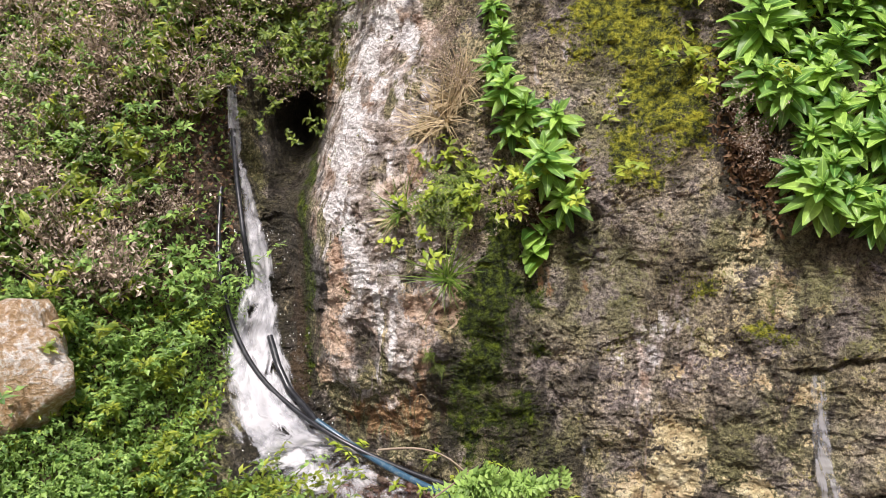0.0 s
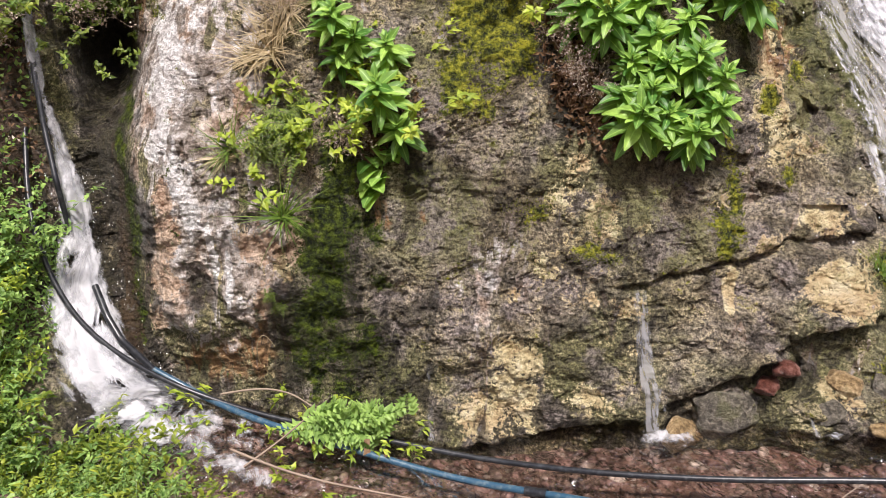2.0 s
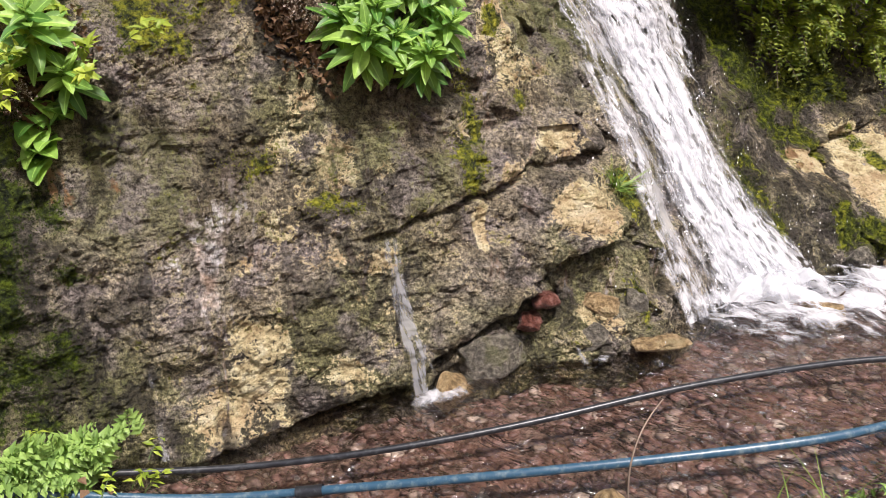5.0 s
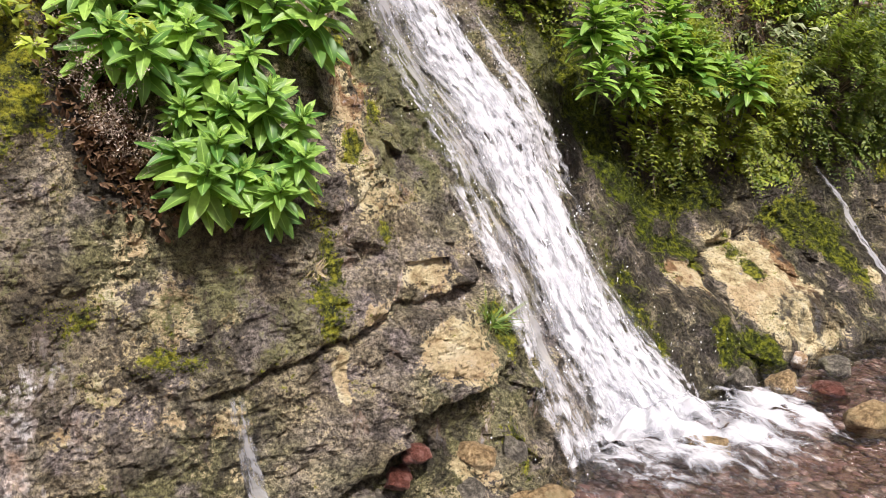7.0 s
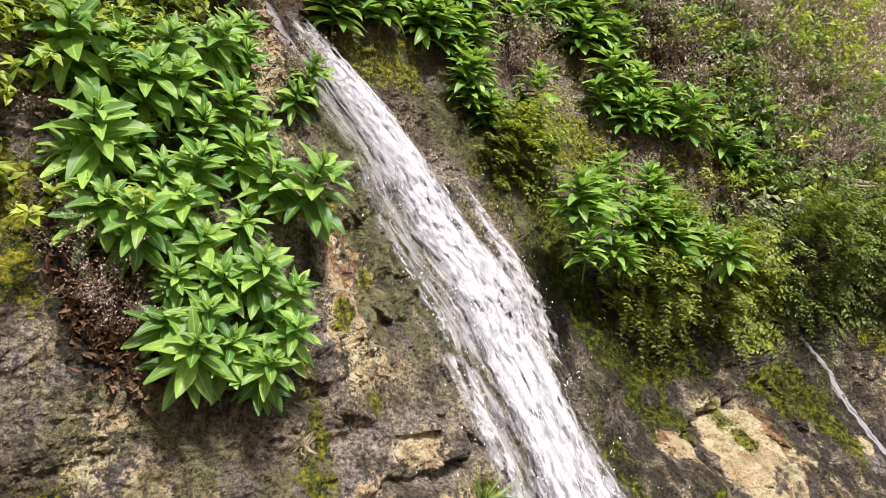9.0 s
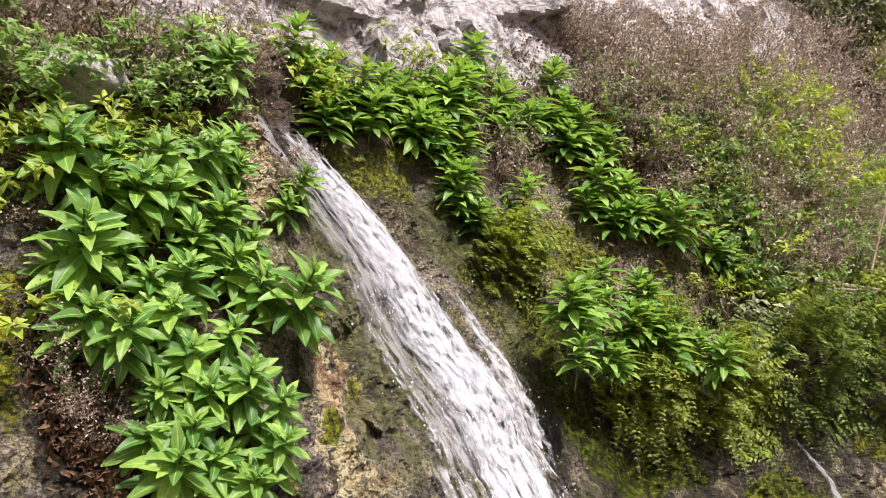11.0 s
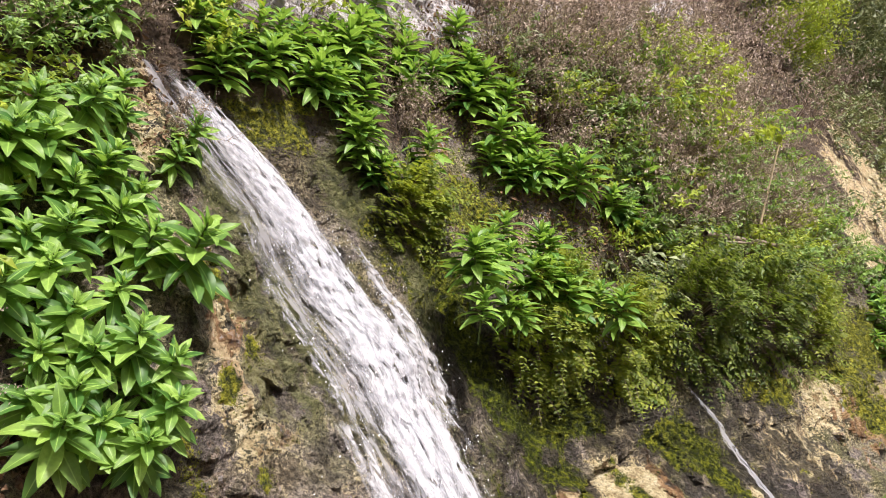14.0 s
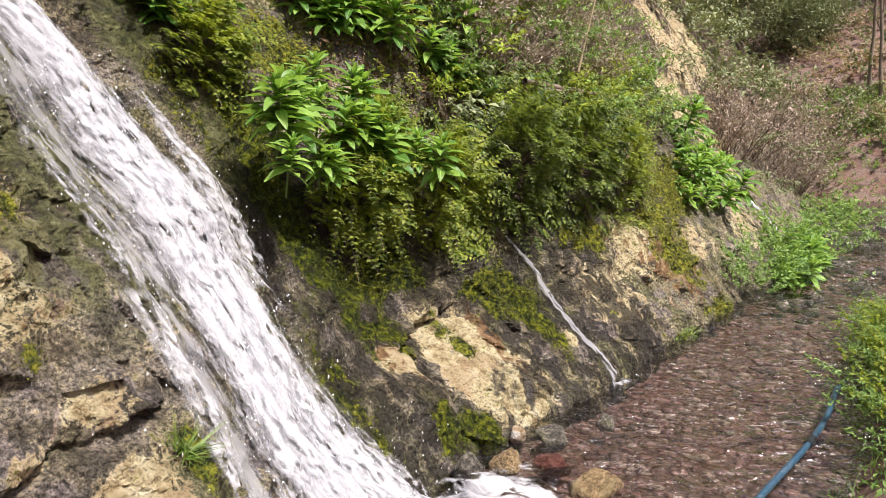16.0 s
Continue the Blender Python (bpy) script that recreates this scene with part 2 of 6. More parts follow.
# ---- materials ----
class Mat:
    """A small builder for node materials."""

    def __init__(self, name):
        self.m = bpy.data.materials.new(name)
        self.m.use_nodes = True
        self.n, self.l = self.m.node_tree.nodes, self.m.node_tree.links
        self.b = self.n["Principled BSDF"]
        self.co = self.n.new("ShaderNodeTexCoord").outputs["Object"]

    def put(self, where, value):
        sock = self.b.inputs[where] if isinstance(where, str) else where
        if isinstance(value, bpy.types.NodeSocket):
            self.l.new(value, sock)
        else:
            sock.default_value = value
        return self

    def noise(self, scale, detail=6, rough=0.55, stretch=(1, 1, 1), distort=0.0):
        mp, t = self.n.new("ShaderNodeMapping"), self.n.new("ShaderNodeTexNoise")
        mp.inputs["Scale"].default_value = stretch
        self.l.new(self.co, mp.inputs[0])
        self.l.new(mp.outputs[0], t.inputs["Vector"])
        t.inputs["Scale"].default_value, t.inputs["Detail"].default_value = scale, detail
        t.inputs["Roughness"].default_value, t.inputs["Distortion"].default_value = rough, distort
        return t.outputs["Fac"]

    def cells(self, scale, feature="F1", out="Distance", stretch=(1, 1, 1)):
        mp, t = self.n.new("ShaderNodeMapping"), self.n.new("ShaderNodeTexVoronoi")
        mp.inputs["Scale"].default_value = stretch
        self.l.new(self.co, mp.inputs[0])
        self.l.new(mp.outputs[0], t.inputs["Vector"])
        t.feature = feature
        t.inputs["Scale"].default_value = scale
        return t.outputs[out]

    def ramp(self, fac, *stops):
        r = self.n.new("ShaderNodeValToRGB")
        e = r.color_ramp.elements
        while len(e) < len(stops):
            e.new(0.5)
        for el, (p, c) in zip(e, stops):
            el.position, el.color = p, (c, c, c, 1) if isinstance(c, (int, float)) else (*c, 1)
        self.l.new(fac, r.inputs[0])
        return r.outputs[0]

    def mix(self, fac, a, b, blend="MIX"):
        x = self.n.new("ShaderNodeMix")
        x.data_type, x.blend_type = "RGBA", blend
        for sock, v in ((x.inputs[0], fac), (x.inputs[6], a), (x.inputs[7], b)):
            if isinstance(v, bpy.types.NodeSocket):
                self.l.new(v, sock)
            elif isinstance(v, tuple):
                sock.default_value = (*v, 1)
            else:
                sock.default_value = v
        return x.outputs[2]

    def math(self, op, a, b=0.0, clamp=False):
        x = self.n.new("ShaderNodeMath")
        x.operation, x.use_clamp = op, clamp
        for sock, v in zip(x.inputs, (a, b)):
            if isinstance(v, bpy.types.NodeSocket):
                self.l.new(v, sock)
            else:
                sock.default_value = v
        return x.outputs[0]

    def attr(self, name, out="Fac"):
        a = self.n.new("ShaderNodeAttribute")
        a.attribute_name = name
        return a.outputs[out]

    def bump(self, height, strength=0.5, distance=0.02):
        b = self.n.new("ShaderNodeBump")
        b.inputs["Strength"].default_value, b.inputs["Distance"].default_value = strength, distance
        self.l.new(height, b.inputs["Height"])
        self.l.new(b.outputs[0], self.b.inputs["Normal"])
        return self

    def rand(self, island=True):
        if island:
            return self.n.new("ShaderNodeNewGeometry").outputs["Random Per Island"]
        return self.n.new("ShaderNodeObjectInfo").outputs["Random"]


def leaf_mat(name, dark, light, island=True, gloss=0.45, through=0.25, vein=False, patchy=0.35):
    """Leaf green that changes from leaf to leaf, with some light through it."""
    k = Mat(name)
    c = k.ramp(k.rand(island), (0.0, dark), (0.55, tuple((a + b) / 2 for a, b in zip(dark, light))), (1.0, light))
    c = k.mix(k.ramp(k.noise(9, 3), (0.35, 0.0), (0.7, patchy)), c, tuple(0.55 * a for a in dark))
    if vein:
        u = k.attr("across", "Fac")
        c = k.mix(k.ramp(u, (0.0, 0.55), (0.12, 0.0)), c, tuple(min(1, 1.5 * b + 0.03) for b in light))
    k.put("Base Color", c).put("Roughness", gloss).put("Specular IOR Level", 0.35)
    k.bump(k.noise(60, 3), 0.15, 0.004)
    tr, ms = k.n.new("ShaderNodeBsdfTranslucent"), k.n.new("ShaderNodeMixShader")
    bright = k.mix(0.5, c, (light[0] * 1.3, light[1] * 1.3, light[2] * 0.6))
    k.l.new(bright, tr.inputs[0])
    ms.inputs[0].default_value = through
    k.l.new(k.b.outputs[0], ms.inputs[1])
    k.l.new(tr.outputs[0], ms.inputs[2])
    k.l.new(ms.outputs[0], k.n["Material Output"].inputs[0])
    return k.m


def rock_mat():
    """Wet tufa and limestone: grey-brown crust, pale yellow breaks, moss, white lime, rust and dark algae by their own
    stains; the wet and moss stains also carry painted shade.
    """
    k = Mat("rock")
    big, zone, mauve = k.noise(1.7, 5, 0.55), k.noise(3.6, 7, 0.6, (1, 1, 0.85), 0.7), k.noise(5.2, 6, 0.6)
    blotch, mid = k.noise(7, 9, 0.66, (1, 1, 1), 0.4), k.noise(15, 8, 0.66)
    fine, grit = k.noise(62, 6, 0.7), k.noise(170, 4, 0.7)
    streak = k.noise(10, 8, 0.66, (1, 1, 0.25), 0.5)
    ragged = k.math("ADD", k.math("MULTIPLY", blotch, 0.6), k.math("MULTIPLY", fine, 0.4))
    c = k.ramp(zone, (0.36, (0.2, 0.16, 0.1)), (0.44, (0.34, 0.28, 0.18)), (0.5, (0.46, 0.39, 0.27)), (0.57, (0.5, 0.43, 0.35)), (0.65, (0.66, 0.56, 0.38)))
    c = k.mix(k.ramp(big, (0.42, 0.0), (0.55, 0.75)), c, (0.3, 0.3, 0.12))
    c = k.mix(k.ramp(mauve, (0.52, 0.0), (0.6, 0.7)), c, (0.46, 0.39, 0.38))
    c = k.mix(k.ramp(blotch, (0.4, 0.75), (0.47, 0.0)), c, (0.1, 0.085, 0.06))
    c = k.mix(k.ramp(ragged, (0.535, 0.0), (0.575, 0.75)), c, (0.8, 0.68, 0.43))
    c = k.mix(0.92, c, k.ramp(fine, (0.38, 0.16), (0.46, 0.46), (0.54, 0.82), (0.62, 1.0)), "MULTIPLY")
    c = k.mix(k.ramp(grit, (0.4, 0.7), (0.46, 0.0)), c, (0.025, 0.02, 0.015))

    def stain(name, colour, lo=0.45, hi=0.6, weight=1.0, by=None, jag=4.5):
        nonlocal c
        f = k.math("ADD", k.attr(name), k.math("MULTIPLY", k.math("SUBTRACT", ragged if by is None else by, 0.5), jag))
        c = k.mix(k.math("MULTIPLY", k.ramp(f, (lo, 0.0), (hi, 1.0)), weight), c, colour)

    soil = k.ramp(mid, (0.35, (0.035, 0.024, 0.016)), (0.6, (0.15, 0.105, 0.07)))
    stain("soil", soil)
    pale = k.ramp(mid, (0.36, (0.4, 0.28, 0.14)), (0.44, (0.6, 0.49, 0.27)), (0.53, (0.76, 0.65, 0.38)), (0.62, (0.82, 0.74, 0.5)))
    pale = k.mix(k.ramp(zone, (0.52, 0.0), (0.59, 0.45)), pale, (0.62, 0.43, 0.25))
    pale = k.mix(k.ramp(fine, (0.36, 0.8), (0.43, 0.0)), pale, (0.12, 0.09, 0.05))
    stain("pale", pale, 0.42, 0.52, 0.97)
    rust = k.ramp(mid, (0.35, (0.09, 0.04, 0.016)), (0.5, (0.3, 0.16, 0.07)), (0.65, (0.55, 0.35, 0.18)))
    stain("rust", rust, 0.42, 0.65, 0.9, streak, 4.0)
    white = k.ramp(mid, (0.36, (0.13, 0.1, 0.08)), (0.43, (0.42, 0.36, 0.31)), (0.5, (0.66, 0.6, 0.55)), (0.58, (0.88, 0.85, 0.84)))
    white = k.mix(k.ramp(fine, (0.36, 0.7), (0.43, 0.0)), white, (0.1, 0.085, 0.07))
    white = k.mix(k.ramp(blotch, (0.44, 0.6), (0.5, 0.0)), white, k.ramp(mid, (0.38, (0.1, 0.075, 0.055)), (0.5, (0.33, 0.25, 0.19)), (0.6, (0.5, 0.4, 0.33))))
    white = k.mix(k.ramp(streak, (0.43, 0.75), (0.5, 0.0)), white, (0.2, 0.17, 0.14))
    white = k.mix(k.ramp(zone, (0.52, 0.0), (0.58, 0.5)), white, k.ramp(mid, (0.38, (0.3, 0.17, 0.1)), (0.5, (0.66, 0.45, 0.31)), (0.6, (0.85, 0.66, 0.5))))
    stain("lime", white, 0.42, 0.6, 0.97, streak, 3.6)
    stain("chalk", k.ramp(mid, (0.38, (0.5, 0.46, 0.43)), (0.48, (0.78, 0.75, 0.73)), (0.56, (0.9, 0.89, 0.88))), 0.5, 0.62, 0.92, streak, 3.2)
    stain("peach", k.ramp(mid, (0.38, (0.36, 0.22, 0.14)), (0.5, (0.62, 0.44, 0.31)), (0.6, (0.76, 0.58, 0.43))), 0.48, 0.62, 0.9, None, 3.5)
    # wet: damp dark rock, plus shade painted below the ferns and herbs
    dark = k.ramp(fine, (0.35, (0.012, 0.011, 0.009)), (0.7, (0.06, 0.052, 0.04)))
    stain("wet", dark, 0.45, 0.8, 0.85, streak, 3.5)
    algae = k.ramp(mid, (0.35, (0.03, 0.04, 0.012)), (0.5, (0.11, 0.12, 0.035)), (0.65, (0.26, 0.27, 0.12)))
    stain("algae", algae, 0.4, 0.65, 0.8)
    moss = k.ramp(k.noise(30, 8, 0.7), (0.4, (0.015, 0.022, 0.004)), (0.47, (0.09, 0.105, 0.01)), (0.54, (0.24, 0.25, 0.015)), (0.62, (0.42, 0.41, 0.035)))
    # dim multiplies the moss colour down, painting in the shade of sheltered patches
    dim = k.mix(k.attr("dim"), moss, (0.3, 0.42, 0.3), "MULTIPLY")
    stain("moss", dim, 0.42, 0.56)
    bare = k.ramp(mid, (0.36, (0.26, 0.235, 0.23)), (0.48, (0.44, 0.41, 0.405)), (0.6, (0.58, 0.555, 0.55)))
    seam = k.cells(3.1, "DISTANCE_TO_EDGE", "Distance", (0.6, 1, 1.4))
    bare = k.mix(k.ramp(k.math("ADD", seam, k.math("MULTIPLY", k.math("SUBTRACT", ragged, 0.5), 0.5)), (0.0, 0.8), (0.04, 0.0)), bare, (0.1, 0.085, 0.07))
    stain("bare", bare, 0.4, 0.55, 1.0, None, 2.0)
    k.put("Base Color", c)
    k.put("Roughness", k.ramp(k.math("ADD", k.attr("wet"), k.math("MULTIPLY", k.math("SUBTRACT", mid, 0.5), 0.8)), (0.0, 0.8), (0.7, 0.45))).put("Specular IOR Level", 0.3)
    chip = k.cells(40, "F1", "Distance", (1, 1, 1.3))
    h = k.math("ADD", k.math("MULTIPLY", mid, 0.4), k.math("ADD", k.math("MULTIPLY", fine, 0.4), k.math("ADD", k.math("MULTIPLY", grit, 0.15), k.math("MULTIPLY", chip, 0.2))))
    k.bump(k.math("MULTIPLY", h, k.ramp(k.attr("bare"), (0.3, 1.0), (0.8, 0.35))), 1.0, 0.12)
    return k.m


ROCK = rock_mat()
# ---- the rock, the ground and the stream ----
def grid_mesh(name, xs, zs, place, material, attrs=None, smooth_it=True):
    """A sheet over two rows of numbers; place gives x, y, z for the arrays."""
    a, b = np.meshgrid(xs, zs, indexing="ij")
    co = np.stack(place(a, b), -1).reshape(-1, 3)
    n, m = len(xs), len(zs)
    i, j = np.meshgrid(np.arange(n - 1), np.arange(m - 1), indexing="ij")
    q = np.stack((i * m + j, (i + 1) * m + j, (i + 1) * m + j + 1, i * m + j + 1), -1).reshape(-1, 4)
    me = raw_mesh(name, co, q, material, smooth_it)
    for key, values in (attrs(a, b) if attrs else {}).items():
        at = me.attributes.new(key, "FLOAT", "POINT")
        at.data.foreach_set("value", np.ascontiguousarray(np.broadcast_to(values, a.shape), dtype=np.float32).ravel())
    return me


def raw_mesh(name, co, faces, material, smooth_it=False):
    """A mesh from arrays of points and of equal-sided faces."""
    me = bpy.data.meshes.new(name)
    co, faces = np.asarray(co, np.float32), np.asarray(faces, np.int32)
    k = faces.shape[1]
    me.vertices.add(len(co))
    me.vertices.foreach_set("co", co.ravel())
    me.loops.add(faces.size)
    me.loops.foreach_set("vertex_index", faces.ravel())
    me.polygons.add(len(faces))
    me.polygons.foreach_set("loop_start", np.arange(0, faces.size, k, dtype=np.int32))
    me.polygons.foreach_set("use_smooth", np.full(len(faces), smooth_it))
    me.update(calc_edges=True)
    me.validate()
    if material:
        me.materials.append(material)
    return me


MOSS = ((0.2, 0.5, 0.12, 0.3, 0.8), (0.26, 0.05, 0.1, 0.3, 0.6), (0.12, 0.62, 0.08, 0.14, 0.8), (0.38, 0.72, 0.08, 0.1, 0.7), (0.37, 0.22, 0.07, 0.14, 0.6), (0.06, 0.1, 0.06, 0.14, 0.6), (0.4, 0.5, 0.05, 0.06, 0.6), (0.8, 1.95, 0.28, 0.3, 1.0), (0.95, 1.6, 0.24, 0.25, 1.0), (0.82, 1.34, 0.18, 0.16, 0.75), (0.22, 0.7, 0.13, 0.22, 1.0),
        (0.3, 0.98, 0.1, 0.16, 0.9), (0.13, 0.24, 0.12, 0.3, 0.75), (-0.05, 0.86, 0.07, 0.06, 0.7), (-0.52, 1.72, 0.05, 0.2, 0.6),
        (2.95, 2.3, 0.25, 0.14, 0.8), (3.86, 1.1, 0.16, 0.35, 0.9), (4.3, 0.75, 0.3, 0.12, 0.9), (4.4, 2.05, 0.35, 0.14, 0.9),
        (6.9, 2.55, 0.3, 0.22, 0.9), (5.3, 0.52, 0.35, 0.12, 0.8), (1.86, 0.95, 0.05, 0.25, 0.75), (2.5, 0.5, 0.05, 0.12, 0.8), (2.22, 1.62, 0.07, 0.1, 0.8), (2.1, 1.22, 0.07, 0.07, 0.8), (2.3, 1.35, 0.05, 0.1, 0.7), (1.8, 0.75, 0.05, 0.14, 0.7), (2.12, 0.92, 0.06, 0.05, 0.7), (1.3, 0.62, 0.14, 0.04, 0.6), (1.05, 0.8, 0.12, 0.06, 0.55))
MOSS_BANK = ((3.72, 1.75, 0.1, 0.25, 1.0), (3.85, 1.35, 0.14, 0.4, 1.1), (3.95, 1.0, 0.12, 0.25, 1.1), (4.1, 0.8, 0.1, 0.12, 1.0), (4.5, 0.8, 0.22, 0.16, 1.0), (4.25, 0.5, 0.12, 0.07, 1.0), (5.15, 0.62, 0.25, 0.09, 1.0), (5.3, 0.4, 0.12, 0.2, 1.0), (4.0, 0.14, 0.1, 0.16, 1.1), (4.25, 0.02, 0.12, 0.08, 0.9),
             (4.62, 0.42, 0.06, 0.14, 0.8), (8.2, 0.95, 0.5, 0.28, 1.0), (7.4, 0.5, 0.35, 0.3, 0.8), (7.6, 0.05, 0.3, 0.12, 0.8), (6.4, 0.75, 0.35, 0.14, 0.8), (4.0, 2.0, 0.2, 0.1, 1.0), (6.83, 2.5, 0.25, 0.25, 1.1), (4.3, 1.9, 0.25, 0.1, 1.0), (3.06, 2.44, 0.2, 0.06, 0.9), (2.75, 2.38, 0.1, 0.06, 0.8))
MOSS_FAR = MOSS_BANK + ((3.95, 0.75, 0.12, 0.3, 0.8), (4.15, 0.55, 0.25, 0.08, 0.8), (-0.68, 0.75, 0.04, 0.6, 0.7), (8.3, 1.0, 1.0, 0.3, 0.8), (2.38, 0.15, 0.05, 0.12, 0.7), (2.2, 1.62, 0.06, 0.12, 0.7), (3.55, 0.4, 0.1, 0.3, 0.6),
            (7.5, 0.75, 0.5, 0.25, 0.6), (4.2, 0.1, 0.25, 0.1, 0.7), (3.4, 1.75, 0.15, 0.3, 0.5))
PALE = ((1.0, 0.02, 0.14, 0.2, 0.85), (0.9, -0.16, 0.22, 0.1, 0.9), (1.28, -0.02, 0.12, 0.1, 0.6), (1.2, 0.85, 0.12, 0.16, 0.5),
        (1.84, 0.48, 0.025, 0.13, 0.9), (2.26, 0.77, 0.14, 0.06, 0.95), (2.26, 0.52, 0.14, 0.11, 1.0), (2.28, 1.05, 0.09, 0.08, 0.7),
        (2.18, 1.4, 0.08, 0.2, 0.75), (4.08, 0.42, 0.16, 0.07, 1.1), (4.62, 0.26, 0.24, 0.28, 1.9), (4.8, 0.1, 0.12, 0.1, 1.0), (5.45, 0.24, 0.08, 0.05, 1.0), (2.2, 2.42, 0.06, 0.2, 0.7), (7.9, 0.55, 0.7, 0.2, 0.7),
        (-0.05, 0.5, 0.08, 0.12, 0.8), (-0.08, 0.0, 0.1, 0.06, 0.6), (2.2, 0.1, 0.08, 0.06, 0.7), (1.45, 0.25, 0.1, 0.07, 0.5), (0.95, 0.45, 0.05, 0.05, 0.5))
PALE_FAR = ((1.35, 0.78, 0.1, 0.16, 0.6), (1.22, 0.98, 0.08, 0.1, 0.55), (1.5, 0.72, 0.08, 0.08, 0.5), (2.1, 1.15, 0.16, 0.2, 0.6), (2.3, 1.3, 0.1, 0.25, 0.65), (2.0, 0.7, 0.1, 0.1, 0.5), (-0.25, 0.6, 0.2, 0.2, 0.55), (11.2, 1.8, 0.7, 0.4, 1.3), (12.6, 2.4, 0.9, 0.5, 1.3), (11.8, 1.25, 0.6, 0.35, 1.3), (14.6, 2.6, 1.3, 0.6, 1.1), (10.2, 0.5, 1.2, 0.3, 0.6), (12.6, 2.6, 0.8, 0.8, 0.9), (14.5, 3.2, 1.0, 0.9, 0.8), (6.2, 0.4, 0.4, 0.25, 0.7), (6.9, 0.65, 0.5, 0.25, 0.8), (2.12, 2.2, 0.07, 0.25, 0.8), (1.2, 0.6, 0.2, 0.14, 0.45), (1.35, 0.42, 0.2, 0.06, 0.5))
RUST = ((-0.5, 0.7, 0.08, 0.2, 0.8), (-0.48, 0.42, 0.12, 0.15, 0.6), (-0.1, 0.2, 0.16, 0.25, 0.8), (-0.6, 1.6, 0.05, 0.25, 0.9),
        (0.45, 0.75, 0.05, 0.1, 0.6), (-0.3, 0.05, 0.3, 0.12, 0.6), (2.15, 1.5, 0.1, 0.25, 0.5), (4.3, 1.0, 0.25, 0.25, 0.5), (4.3, 2.2, 0.4, 0.3, 0.4),
        (4.85, 0.42, 0.08, 0.18, 0.9), (4.05, 0.42, 0.14, 0.06, 0.7), (-0.72, 0.5, 0.06, 0.6, 0.9), (-0.5, 0.72, 0.07, 0.1, 0.9), (-0.1, 0.55, 0.1, 0.1, 0.6), (2.3, 1.5, 0.07, 0.12, 0.7), (0.62, 0.75, 0.05, 0.06, 0.7), (7.2, 0.4, 0.4, 0.25, 0.7))
LIME = ((-0.46, 1.1, 0.1, 0.55, 2.0), (-0.36, 1.55, 0.07, 0.35, 1.8), (-0.28, 1.95, 0.14, 0.2, 2.0), (-0.36, 0.75, 0.08, 0.3, 1.8), (-0.2, 0.5, 0.05, 0.25, 1.1), (-0.06, 1.8, 0.05, 0.12, 1.1), (-0.4, 1.85, 0.24, 0.4, 1.0), (-0.5, 1.3, 0.2, 0.4, 1.0), (-0.42, 0.95, 0.2, 0.25, 1.0), (-0.3, 0.75, 0.16, 0.4, 0.9),
        (-0.18, 1.25, 0.12, 0.3, 0.6), (-0.15, 1.7, 0.12, 0.2, 0.6), (-0.22, 0.35, 0.06, 0.25, 0.8), (0.85, 0.5, 0.25, 0.25, 0.35))
CHALK = ((-0.35, 1.72, 0.07, 0.16, 1.0), (-0.44, 1.46, 0.06, 0.2, 1.0), (-0.5, 1.2, 0.06, 0.2, 1.0), (-0.55, 1.05, 0.06, 0.1, 1.0), (-0.45, 0.97, 0.06, 0.12, 1.0), (-0.38, 0.77, 0.05, 0.2, 1.0),
         (-0.15, 1.8, 0.06, 0.12, 0.9), (-0.29, 0.6, 0.03, 0.2, 0.85), (-0.23, 0.42, 0.025, 0.2, 0.9), (-0.28, 1.9, 0.1, 0.12, 0.9))
PEACH = ((-0.52, 0.82, 0.06, 0.1, 0.9), (-0.52, 0.65, 0.08, 0.12, 0.95), (-0.53, 0.45, 0.1, 0.14, 0.9), (-0.58, 0.25, 0.07, 0.1, 0.8), (0.04, 0.64, 0.06, 0.1, 0.95), (-0.11, 0.62, 0.1, 0.12, 0.7), (-0.14, 1.27, 0.06, 0.1, 0.8), (-0.08, 0.4, 0.07, 0.14, 0.75))
# Wet rock; first three spots paint shade under herbs, two others darken hollows
WET_AND_SHADE = ((1.22, 1.4, 0.16, 0.35, 1.2), (1.1, 1.1, 0.2, 0.12, 0.55), (1.6, 1.05, 0.25, 0.1, 0.55), (-0.86, 0.9, 0.12, 1.2, 1.3), (4.0, 0.95, 0.5, 0.35, 1.0), (3.75, 1.4, 0.28, 0.5, 1.0), (5.2, 0.75, 0.6, 0.22, 0.9), (3.6, 0.5, 0.25, 0.4, 0.9), (4.9, 0.15, 0.5, 0.15, 0.7), (6.2, 0.7, 0.5, 0.2, 0.8), (-0.62, 0.4, 0.07, 0.6, 0.9), (0.02, 0.15, 0.14, 0.18, 0.9), (-0.38, 0.42, 0.06, 0.1, 1.0), (-0.33, 0.3, 0.07, 0.14, 0.9), (-0.8, 1.45, 0.14, 0.3, 1.4), (-0.92, 0.8, 0.1, 0.5, 1.2), (-0.74, 0.6, 0.06, 0.4, 1.1), (0.0, 0.2, 0.12, 0.14, 1.0), (-0.18, 0.9, 0.06, 0.08, 0.7))
